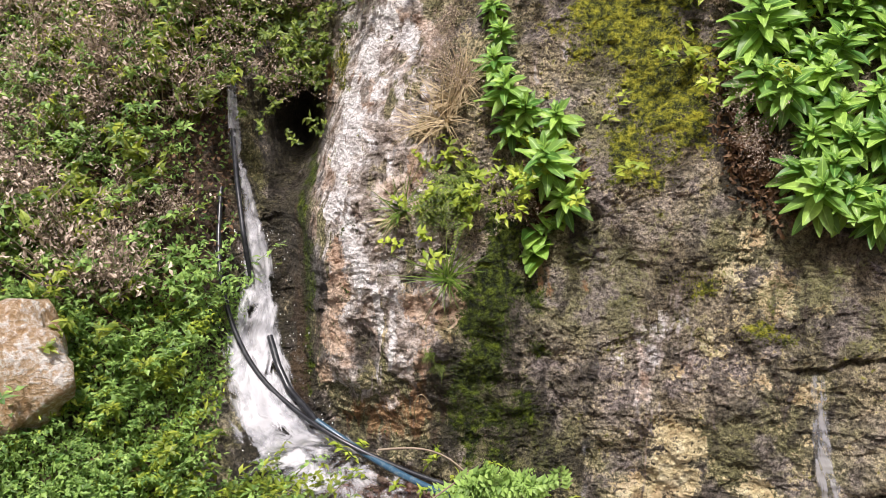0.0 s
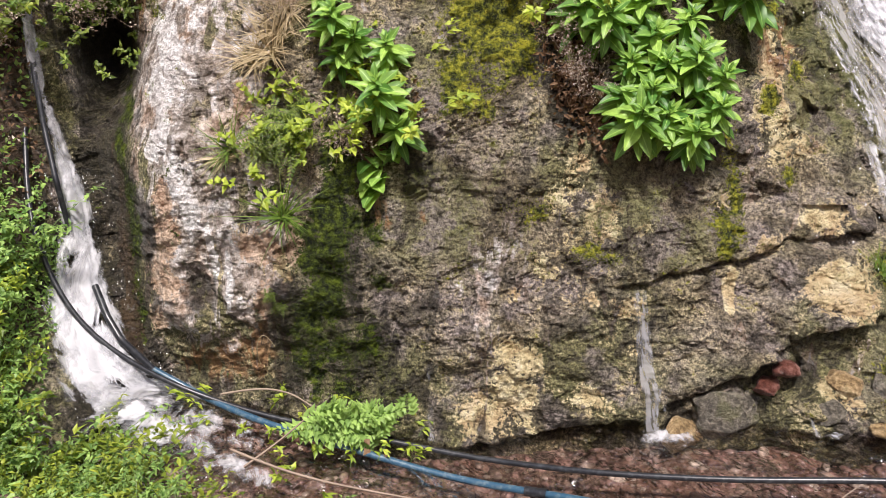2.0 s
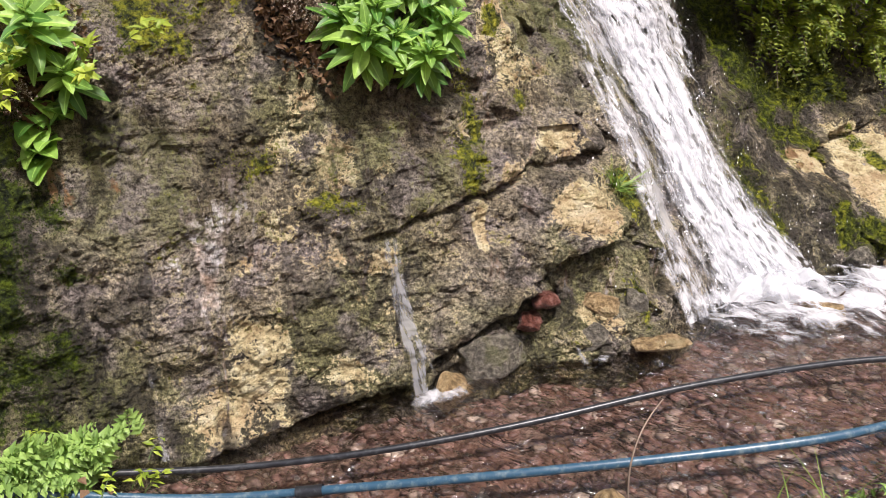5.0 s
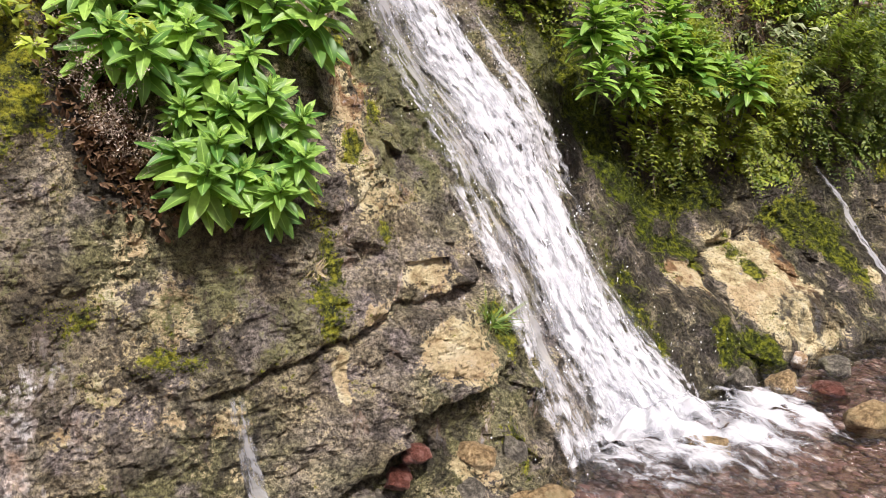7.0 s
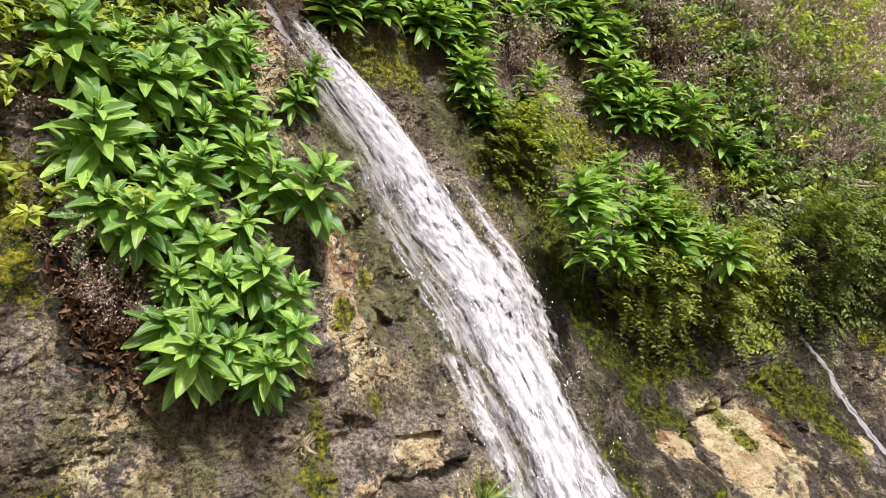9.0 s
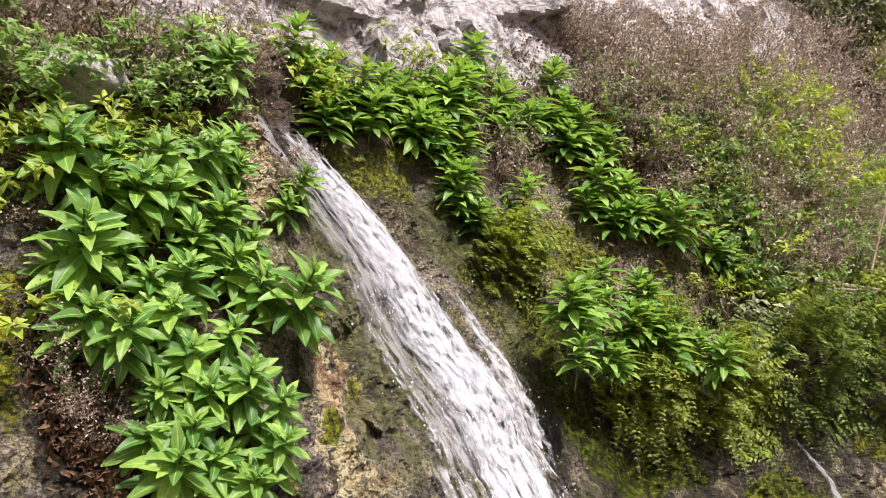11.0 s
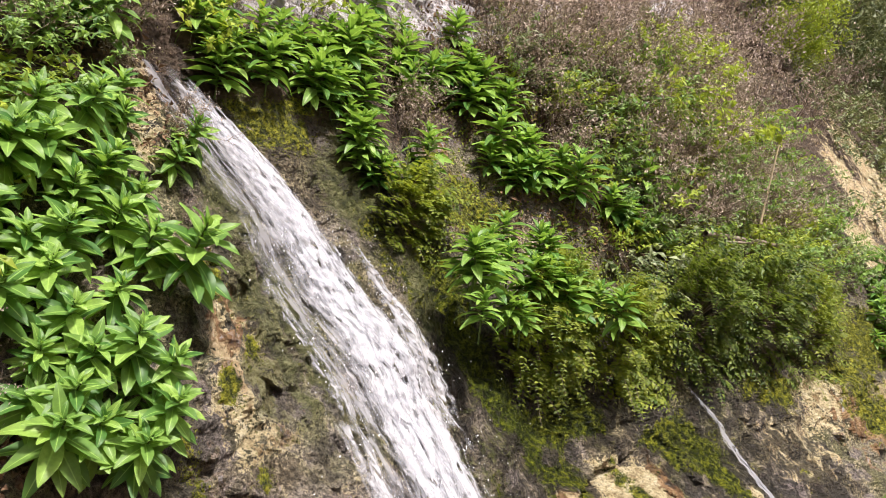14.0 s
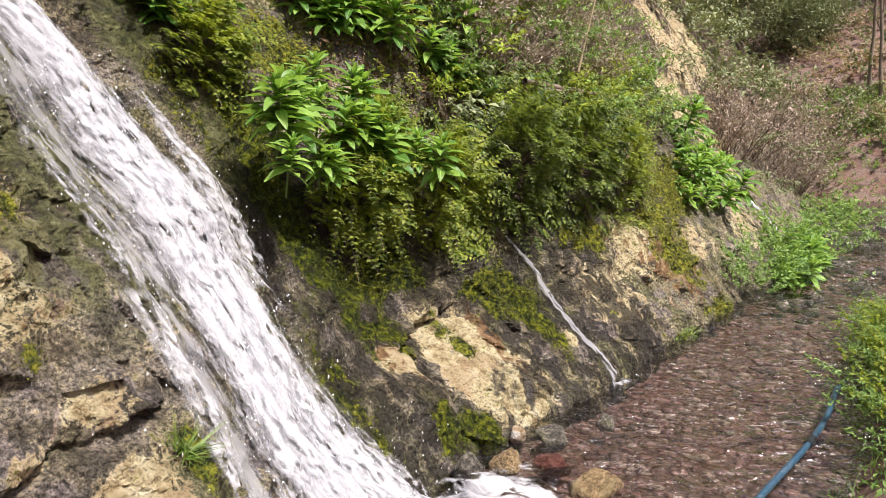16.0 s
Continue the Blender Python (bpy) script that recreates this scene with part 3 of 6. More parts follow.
WET = ((-0.7, 0.6, 0.09, 0.8, 1.0), (0.02, 0.36, 0.1, 0.2, 0.95), (0.0, 0.02, 0.12, 0.12, 1.0), (0.33, 0.5, 0.14, 0.16, 0.75), (0.4, 0.15, 0.16, 0.2, 0.85), (0.5, -0.1, 0.12, 0.2, 0.95), (0.58, 0.93, 0.06, 0.2, 0.9), (-0.35, 0.36, 0.08, 0.15, 0.9), (0.62, 0.1, 0.12, 0.5, 0.7), (0.0, 0.2, 0.1, 0.2, 0.8),
       (0.64, 1.02, 0.06, 0.2, 0.8), (3.6, 1.0, 0.35, 0.7, 0.8), (3.4, 2.0, 0.4, 0.5, 0.6), (5.6, 0.6, 0.35, 0.4, 0.7), (1.5, 0.2, 0.1, 0.3, 0.6),
       (2.05, 0.12, 0.15, 0.12, 0.8), (0.35, 0.3, 0.2, 0.4, 0.6), (1.3, 0.5, 0.5, 0.4, 0.35), (-0.85, 0.8, 0.3, 1.0, 0.9), (4.9, 1.2, 0.4, 0.4, 0.7), (3.0, 1.2, 0.4, 1.3, 0.5))


def rock_stains(x, z):
    left = column_edge(z) + np.interp(z, (0, 0.8, 1.3, 1.8), (0.1, 0.08, 0.03, -0.01)) + 0.03 * fbm(x * 6, z * 5, 3, 85)
    right = np.interp(z, (0, 0.4, 0.8, 1.2, 1.6, 2.1), (-0.25, 0.0, 0.04, -0.06, -0.02, -0.15)) + 0.05 * fbm(x * 6, z * 5, 3, 86)
    crust = smooth(-0.03, 0.04, x - left) * smooth(0.04, -0.03, x - right) * smooth(-0.02, 0.25, z)
    lime = np.maximum(0.64 * crust, spots(x, z, LIME))
    # Right of the fall: wet rock together with shade painted below the fern bushes
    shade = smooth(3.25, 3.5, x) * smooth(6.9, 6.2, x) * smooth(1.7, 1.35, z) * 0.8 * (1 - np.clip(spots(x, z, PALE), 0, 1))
    bare = smooth(2.8, 3.15, z - 0.1 * (x - 2.5)) * smooth(-1, 0.5, x) * (1 - smooth(9, 12, x))
    soil = smooth(-0.95, -1.2, x) * 0.9 + smooth(2.0, 2.6, z - 0.35 * smooth(3, 6, x)) * (1 - smooth(2.75, 3.1, z - 0.1 * (x - 2.5))) + 0.6 * smooth(4.6, 5.4, x) * smooth(1.0, 1.5, z)
    algae = spots(x, z, ((2.42, 1.4, 0.1, 0.35, 0.9), (2.5, 1.95, 0.12, 0.35, 1.0), (2.6, 1.4, 0.1, 0.35, 1.0), (2.3, 1.2, 0.1, 0.2, 0.8), (2.9, 2.35, 0.3, 0.15, 0.9), (3.3, 2.05, 0.25, 0.3, 0.9), (3.6, 1.5, 0.2, 0.3, 0.9), (2.35, 2.0, 0.1, 0.3, 0.8), (0.8, 0.8, 0.4, 0.35, 0.4), (1.5, 0.8, 0.4, 0.3, 0.4), (0.3, 0.1, 0.3, 0.4, 0.5), (3.5, 0.6, 0.3, 0.5, 0.5)))
    # Where the moss stain is darkened: dark olive moss and its painted shade
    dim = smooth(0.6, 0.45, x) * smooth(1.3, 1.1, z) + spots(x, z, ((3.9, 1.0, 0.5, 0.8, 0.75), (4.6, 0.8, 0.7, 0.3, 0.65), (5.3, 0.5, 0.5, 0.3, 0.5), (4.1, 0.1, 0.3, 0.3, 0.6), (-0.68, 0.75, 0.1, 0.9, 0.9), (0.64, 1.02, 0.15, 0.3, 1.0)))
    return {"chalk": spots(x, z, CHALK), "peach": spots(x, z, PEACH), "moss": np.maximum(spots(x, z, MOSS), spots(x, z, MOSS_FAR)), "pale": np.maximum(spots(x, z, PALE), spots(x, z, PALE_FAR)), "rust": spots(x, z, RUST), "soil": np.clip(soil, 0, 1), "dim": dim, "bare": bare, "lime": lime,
            "wet": np.maximum(np.maximum(np.maximum(spots(x, z, WET), 1.1 * smooth(left + 0.03, left - 0.03, x) * smooth(-1.0, -0.85, x) * smooth(1.7, 1.3, z)), spots(x, z, WET_AND_SHADE)), np.maximum(shade, 0.5 * smooth(0.25, 0.0, z - level(x)) * smooth(-0.9, -0.6, x))), "algae": algae}


def steps(*runs):
    return np.unique(np.concatenate([np.arange(a, b, s) for a, b, s in runs]).round(4))


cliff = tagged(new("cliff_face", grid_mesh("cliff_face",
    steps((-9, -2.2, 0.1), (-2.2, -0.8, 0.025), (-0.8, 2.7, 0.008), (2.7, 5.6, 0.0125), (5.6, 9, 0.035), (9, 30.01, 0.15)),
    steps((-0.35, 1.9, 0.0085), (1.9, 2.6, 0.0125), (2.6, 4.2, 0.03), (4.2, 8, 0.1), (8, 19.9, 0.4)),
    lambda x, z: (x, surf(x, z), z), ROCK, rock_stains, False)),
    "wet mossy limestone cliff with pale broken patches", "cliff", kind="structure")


def bed(x, y):
    """The ground: stream bed, near bank, the far hillside that closes the valley, and an unseen slope added behind the
    camera to block low sky.
    """
    x, y = np.asarray(x, float), np.asarray(y, float)
    bank = smooth(0.05, -0.35, y - near_edge(x))
    low = level(x) - 0.11 + 0.025 * fbm(x * 3, y * 3, 3, 101)
    z = low * (1 - bank) + bank * (0.1 + 0.04 * fbm(x * 1.5, y * 1.5, 3, 103))
    z = z + np.clip(x - 17, 0, None) * 0.38 * smooth(17, 20, x) + 0.25 * fbm(x * 0.4, y * 0.4, 3, 104) * smooth(15, 24, x)
    # First term: unseen slope behind the camera, added so light comes from above
    z = z + np.clip(-3.5 - y, 0, 18) * 0.6 + np.clip(-7 - x, 0, None) * 0.3
    return np.minimum(z, 40 + 3 * fbm(x * 0.02, y * 0.02, 3, 105))


def ground_mat():
    k = Mat("earth")
    mid, fine = k.noise(3, 6), k.noise(40, 6, 0.65)
    c = k.ramp(fine, (0.36, (0.06, 0.042, 0.032)), (0.52, (0.18, 0.12, 0.095)), (0.68, (0.34, 0.25, 0.2)))
    c = k.mix(k.ramp(mid, (0.42, 0.0), (0.6, 0.7)), c, (0.17, 0.085, 0.06))
    k.put("Base Color", c).put("Roughness", 0.9).bump(fine, 0.8, 0.03)
    return k.m


EARTH = ground_mat()
ground = tagged(new("ground", grid_mesh("ground",
    steps((-400, -12, 30), (-12, -2, 0.5), (-2, 9, 0.05), (9, 30, 0.2), (30, 60, 1), (60, 421, 40)),
    steps((-300, -10, 25), (-10, 0, 0.5), (0, 4.2, 0.05), (4.2, 12, 0.5), (12, 301, 30)),
    lambda x, y: (x, y, bed(x, y)), EARTH)), "reddish-brown earth and gravel ground with the stream bed", "ground", kind="structure")


def water_mat(name, tint):
    """Clear running water: looks through at steep angles, mirrors the sky at flat ones."""
    k = Mat(name)
    out = k.n["Material Output"]
    tr, gl, ms, fr = (k.n.new("ShaderNode" + s) for s in ("BsdfTransparent", "BsdfGlossy", "MixShader", "Fresnel"))
    tr.inputs[0].default_value = (*tint, 1)
    gl.inputs["Roughness"].default_value = 0.12
    fr.inputs["IOR"].default_value = 1.36
    bp = k.n.new("ShaderNodeBump")
    h = k.math("ADD", k.noise(8, 4, 0.5, (1.5, 0.55, 1), 0.9), k.math("MULTIPLY", k.noise(30, 3, 0.5, (1.3, 0.7, 1)), 0.25))
    bp.inputs["Strength"].default_value, bp.inputs["Distance"].default_value = 1.0, 0.09
    k.l.new(h, bp.inputs["Height"])
    k.l.new(bp.outputs[0], gl.inputs["Normal"])
    k.l.new(bp.outputs[0], fr.inputs["Normal"])
    k.l.new(k.math("ADD", k.math("MULTIPLY", fr.outputs[0], 1.5), 0.05, True), ms.inputs[0])
    k.l.new(tr.outputs[0], ms.inputs[1])
    k.l.new(gl.outputs[0], ms.inputs[2])
    k.l.new(ms.outputs[0], out.inputs[0])
    k.n.remove(k.b)
    return k.m


CLEAR = water_mat("stream_water", (0.93, 0.89, 0.86))


def stream_place(x, u):
    lo, hi = near_edge(x) - 0.1, np.maximum(face(x, 0 * x) + 0.25, near_edge(x) + 0.3)
    y = lo + (hi - lo) * u
    churn = 0.012 + 0.03 * np.exp(-(((x - 3.4) / 0.8) ** 2 + ((y - 2.4) / 0.4) ** 2)) + 0.04 * np.exp(-(((x + 0.2) / 0.7) ** 2 + ((y - 3.1) / 0.5) ** 2))
    return x, y, level(x) + churn * fbm(x * 7, y * 11, 3, 111)


stream = tagged(new("stream_water", grid_mesh("stream_water", steps((-1.2, 9, 0.03), (9, 27, 0.15)), np.linspace(0, 1, 70), stream_place, CLEAR)),
                "shallow clear stream over red-brown gravel", "stream", kind="structure")
# ---- builders for plants, stones and water ----
rng = np.random.default_rng(7)


class Soup:
    """Triangles gathered from many small pieces, for one mesh."""

    def __init__(self):
        self.v, self.f, self.n = [], [], 0

    def add(self, v, f):
        v = np.asarray(v, float).reshape(-1, 3)
        self.v.append(v)
        self.f.append(np.asarray(f, int) + self.n)
        self.n += len(v)
        return self

    def leaves(self, base, way, up, length, width, fold=0.25, droop=0.15):
        """Small pointed leaves, folded along the midrib: arrays of bases, ways and upper sides."""
        base, way, up = (np.asarray(a, float) for a in (base, way, up))
        k = len(base)
        if not k:
            return self
        way = way / (np.linalg.norm(way, axis=1)[:, None] + 1e-9)
        side = np.cross(way, up)
        side /= np.linalg.norm(side, axis=1)[:, None] + 1e-9
        top = np.cross(side, way)
        L, Wd = (np.broadcast_to(np.asarray(a, float), (k,))[:, None] for a in (length, width))
        mid = base + way * L * 0.45
        v = np.stack((base, mid + side * Wd * 0.5 + top * Wd * fold, mid - side * Wd * 0.5 + top * Wd * fold, base + way * L - top * L * droop, mid), 1)
        f = np.array(((0, 4, 1), (0, 2, 4), (1, 4, 3), (4, 2, 3)))
        return self.add(v, (np.arange(k)[:, None, None] * 5 + f).reshape(-1, 3))

    def tube(self, pts, r0, r1, sides=3):
        """A tapering twig or pipe along points."""
        p = np.asarray(pts, float)
        m = len(p)
        t = np.gradient(p, axis=0)
        t /= np.linalg.norm(t, axis=1)[:, None] + 1e-9
        ref = np.array((0.31, 0.17, 0.93)) if abs(t[:, 2]).mean() < 0.8 else np.array((0.9, 0.3, 0.1))
        a = np.cross(t, ref)
        a /= np.linalg.norm(a, axis=1)[:, None] + 1e-9
        b = np.cross(t, a)
        r = np.linspace(r0, r1, m)[:, None, None]
        ang = np.arange(sides) * 2 * math.pi / sides
        ring = p[:, None] + r * (np.cos(ang)[None, :, None] * a[:, None] + np.sin(ang)[None, :, None] * b[:, None])
        i, j = np.meshgrid(np.arange(m - 1), np.arange(sides), indexing="ij")
        q = (i * sides + j, i * sides + (j + 1) % sides, (i + 1) * sides + (j + 1) % sides, (i + 1) * sides + j)
        f = np.concatenate((np.stack((q[0], q[1], q[2]), -1).reshape(-1, 3), np.stack((q[0], q[2], q[3]), -1).reshape(-1, 3)))
        return self.add(ring, f)

    def mesh(self, name, material, smooth_it=False):
        return raw_mesh(name, np.concatenate(self.v), np.concatenate(self.f), material, smooth_it)


def part(name, mesh, parent, label="", kind=""):
    ob = new(name, mesh)
    ob.parent = parent
    return tagged(ob, label, kind=kind)


def thing(name, label, category, m=None, group="", kind=""):
    ob = tagged(new(name), label, category, group, kind)
    ob.empty_display_size = 0.05
    if m is not None:
        ob.matrix_world = m
    return ob


def unit(n):
    v = rng.normal(size=(n, 3))
    return v / np.linalg.norm(v, axis=1)[:, None]


def arc(start, way, length, bend, n=6, wobble=0.0):
    """A curved line that starts along way and bends by the vector bend."""
    s = np.linspace(0, 1, n)[:, None]
    p = np.asarray(start) + np.asarray(way) * length * s + np.asarray(bend) * length * s ** 2
    return p + (wobble * length * rng.normal(size=(n, 3)) * s if wobble else 0)


def stand(p, n, turn=0.0, upright=0.6, size=1.0):
    """The pose of a plant that roots at p in a slope with normal n and grows between the normal and straight up."""
    z = (Vector(n) * (1 - upright) + Vector((0, 0, upright))).normalized()
    q = z.to_track_quat("Z", "Y").to_matrix().to_4x4()
    return Matrix.Translation(p) @ q @ Matrix.Rotation(turn, 4, "Z") @ Matrix.Scale(size, 4)


# greens and browns
HERB = leaf_mat("herb_leaf", (0.055, 0.16, 0.032), (0.34, 0.53, 0.1), island=False, gloss=0.42, through=0.35, vein=True)
HERB_STEM = leaf_mat("herb_stem", (0.07, 0.12, 0.03), (0.14, 0.2, 0.05))
FERN = leaf_mat("fern_leaf", (0.055, 0.11, 0.015), (0.41, 0.47, 0.062), through=0.4, patchy=0.6)
FERN_DARK = leaf_mat("dark_fern_leaf", (0.03, 0.07, 0.012), (0.28, 0.36, 0.06), through=0.35, patchy=0.6)
WEED = leaf_mat("weed_leaf", (0.06, 0.14, 0.035), (0.34, 0.5, 0.13), through=0.35)
LIME_LEAF = leaf_mat("yellow_green_leaf", (0.15, 0.23, 0.025), (0.46, 0.54, 0.07), through=0.35)
GRASS = leaf_mat("grass_blade", (0.05, 0.1, 0.015), (0.2, 0.3, 0.05), through=0.3)
STRAW = leaf_mat("straw", (0.2, 0.15, 0.08), (0.56, 0.46, 0.29), through=0.2)
TWIG = leaf_mat("dry_twig", (0.075, 0.053, 0.042), (0.38, 0.29, 0.22), through=0.0, gloss=0.8)
SEED = leaf_mat("seed_head", (0.24, 0.18, 0.14), (0.62, 0.52, 0.43), through=0.15, gloss=0.9)
DEAD = leaf_mat("dead_leaf", (0.06, 0.035, 0.02), (0.26, 0.16, 0.09), through=0.15, gloss=0.8)
OLIVE = leaf_mat("olive_leaf", (0.08, 0.115, 0.045), (0.34, 0.38, 0.18), through=0.15)
# Darker moss for the SHADY patches: olive green with shade put into it
MOSS_SHADED = leaf_mat("shaded_moss_tuft", (0.01, 0.018, 0.003), (0.065, 0.085, 0.01), through=0.2, gloss=0.9)
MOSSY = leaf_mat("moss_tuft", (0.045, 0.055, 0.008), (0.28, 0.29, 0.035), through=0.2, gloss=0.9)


def big_leaf(curl, wide):
    """A long pointed leaf, one metre long before it is scaled: gutter along the midrib, wavy edge, tip bent down."""
    n, m = 9, 4
    s = np.linspace(0, 1, n)
    w = wide * np.sin(np.pi * np.clip(s * 0.93 + 0.05, 0, 1)) ** 0.8 * (1 - 0.35 * s)
    co, across = [], []
    for i in range(n):
        ang = -curl * s[i] ** 1.4
        q = (np.arange(12) + 0.5) * s[i] / 12
        x, z = np.cos(curl * q ** 1.4).mean() * s[i], -np.sin(curl * q ** 1.4).mean() * s[i]
        for j in range(-2, 3):
            u = j / 2
            lift = 0.32 * w[i] * abs(u) ** 1.3 + 0.02 * math.sin(9 * s[i] + 2 * u) * abs(u)
            co.append((x - math.sin(ang) * lift, u * w[i], z + math.cos(ang) * lift))
            across.append(abs(u))
    f = [(i * 5 + j, i * 5 + j + 1, (i + 1) * 5 + j + 1, (i + 1) * 5 + j) for i in range(n - 1) for j in range(m)]
    me = raw_mesh("leaf", co, f, HERB, True)
    at = me.attributes.new("across", "FLOAT", "POINT")
    at.data.foreach_set("value", np.array(across, np.float32))
    return me


LEAVES = [big_leaf(c, w) for c, w in ((0.15, 0.18), (0.4, 0.2), (0.7, 0.19), (0.35, 0.23), (0.95, 0.19))]


def broad_herb(leaves, tall, leaf, spread=1.0):
    """A leafy stem crowned by a star of long leaves."""
    ob = thing("broad_leaf_herb", "lush green broad-leaved herb rooted in the wet rock", "plant", group="broad-leaved herbs on the cliff")
    part("stem", Soup().tube(arc((0, 0, -0.06), (0, 0, 1), tall + 0.06, (0.06, 0.03, 0)), 0.006, 0.003, 5).mesh("stem", HERB_STEM, True), ob, "pale green stem")
    for i in range(leaves):
        s = (i + 0.5) / leaves
        h = tall * (0.25 + 0.75 * s)
        turn = i * 2.4 + rng.uniform(-0.25, 0.25)
        lift = -0.2 + 1.25 * s ** 1.3 + rng.uniform(-0.28, 0.28)
        size = leaf * (0.65 + 0.5 * math.sin(math.pi * min(1, 0.25 + 0.8 * s))) * (1.0 - 0.55 * max(0, s - 0.75) / 0.25) * rng.uniform(0.85, 1.15)
        lf = part("leaf", LEAVES[int(rng.integers(len(LEAVES)))], ob)
        lf.matrix_local = Matrix.Translation((0.06 * (h / tall) ** 2 * tall, 0, h)) @ Euler((rng.uniform(-0.35, 0.35), -lift, turn)).to_matrix().to_4x4() @ Matrix.Diagonal((size, size * spread, size, 1))
    return ob


def frond(soup, start, way, length, bend, pairs, leaf, up=(0, 0, 1), ragged=0.15):
    """A fern frond: a bent rib with pairs of leaflets that shorten to the tip."""
    p = arc(start, way, length, bend, pairs + 2)
    t = np.gradient(p, axis=0)
    t /= np.linalg.norm(t, axis=1)[:, None] + 1e-9
    side = np.cross(t, np.asarray(up) + 0.01)
    side /= np.linalg.norm(side, axis=1)[:, None] + 1e-9
    s = np.linspace(0, 1, len(p))
    size = leaf * np.clip(1.25 * (1 - s) ** 0.7, 0.2, 1)
    for sg in (-1, 1):
        w = side * sg + 0.45 * t + ragged * rng.normal(size=p.shape)
        soup.leaves(p, w, np.cross(w, t) * sg + np.asarray(up) * 0.4, size, size * 0.55, 0.1, 0.2)
    return p


def dry_shrub_soup(stems, tall, spread, heads=1.0):
    """Dead stalks that branch and carry fluffy seed heads."""
    tw, hd = Soup(), Soup()
    for _ in range(stems):
        a = rng.uniform(0, 6.28)
        r = spread * rng.uniform(0.1, 1)
        way = np.array((math.cos(a) * r, math.sin(a) * r, 1.0))
        L = tall * rng.uniform(0.5, 1.1)
        p = arc((0.3 * r * math.cos(a) * tall, 0.3 * r * math.sin(a) * tall, -0.03), way, L, (0.2 * math.cos(a), 0.2 * math.sin(a), -0.15), 6, 0.04)
        tw.tube(p, 0.0028, 0.0012)
        for b in range(int(rng.integers(4, 8))):
            i = int(rng.integers(2, 6))
            q = arc(p[i], unit(1)[0] + np.array((0, 0, 0.7)), L * rng.uniform(0.12, 0.32), (0, 0, -0.1), 4, 0.05)
            tw.tube(q, 0.0016, 0.0008)
            k = int(rng.integers(5, 12) * heads)
            if k:
                at = q[-1] + 0.018 * rng.normal(size=(k, 3))
                hd.leaves(at, unit(k) + np.array((0, 0, 0.3)), unit(k), rng.uniform(0.014, 0.034, k), rng.uniform(0.008, 0.018, k))
                at = q[rng.integers(1, 4, k)] + 0.006 * rng.normal(size=(k, 3))
                hd.leaves(at, unit(k), unit(k), rng.uniform(0.008, 0.024, k), rng.uniform(0.003, 0.008, k))
    return tw, hd


def weed_soup(stems, tall, spread, leaf, per=22):
    """Leafy herb stems with small leaves."""
    st, lv = Soup(), Soup()
    for _ in range(stems):
        a = rng.uniform(0, 6.28)
        r = spread * math.sqrt(rng.uniform(0.02, 1))
        L = tall * rng.uniform(0.5, 1.1)
        p = arc((r * 0.5 * math.cos(a), r * 0.5 * math.sin(a), -0.03), (math.cos(a) * r * 1.5, math.sin(a) * r * 1.5, 1), L, (0.25 * math.cos(a), 0.25 * math.sin(a), -0.25), 7, 0.03)
        st.tube(p, 0.0022, 0.0009)
        i = rng.uniform(0.15, 1, per) ** 0.8 * 5.99
        at = p[i.astype(int)] + (p[np.minimum(i.astype(int) + 1, 6)] - p[i.astype(int)]) * (i % 1)[:, None]
        w = unit(per) * np.array((1, 1, 0.5)) + np.array((0, 0, 0.15))
        lv.leaves(at, w, np.array((0, 0, 1.0)) + 0.4 * unit(per), leaf * rng.uniform(0.5, 1.2, per), leaf * rng.uniform(0.25, 0.55, per), 0.15, 0.2)
    return st, lv


def blades(n, tall, spread, width=0.004, lean=0.7):
    """A tuft of grass."""
    so = Soup()
    for _ in range(n):
        a = rng.uniform(0, 6.28)
        way = np.array((math.cos(a) * lean * rng.uniform(0.1, 1), math.sin(a) * lean * rng.uniform(0.1, 1), 1))
        p = arc((spread * rng.normal(), spread * rng.normal(), -0.02), way, tall * rng.uniform(0.5, 1.1), (0.55 * math.cos(a), 0.55 * math.sin(a), -0.45 * rng.uniform(0.3, 1.3)), 6)
        side = np.array((-math.sin(a), math.cos(a), 0)) * width
        taper = np.linspace(1, 0.08, 6)[:, None]
        v = np.stack((p - side * taper, p + side * taper), 1).reshape(-1, 3)
        f = [t for i in range(5) for t in ((2 * i, 2 * i + 1, 2 * i + 3), (2 * i, 2 * i + 3, 2 * i + 2))]
        so.add(v, f)
    return so


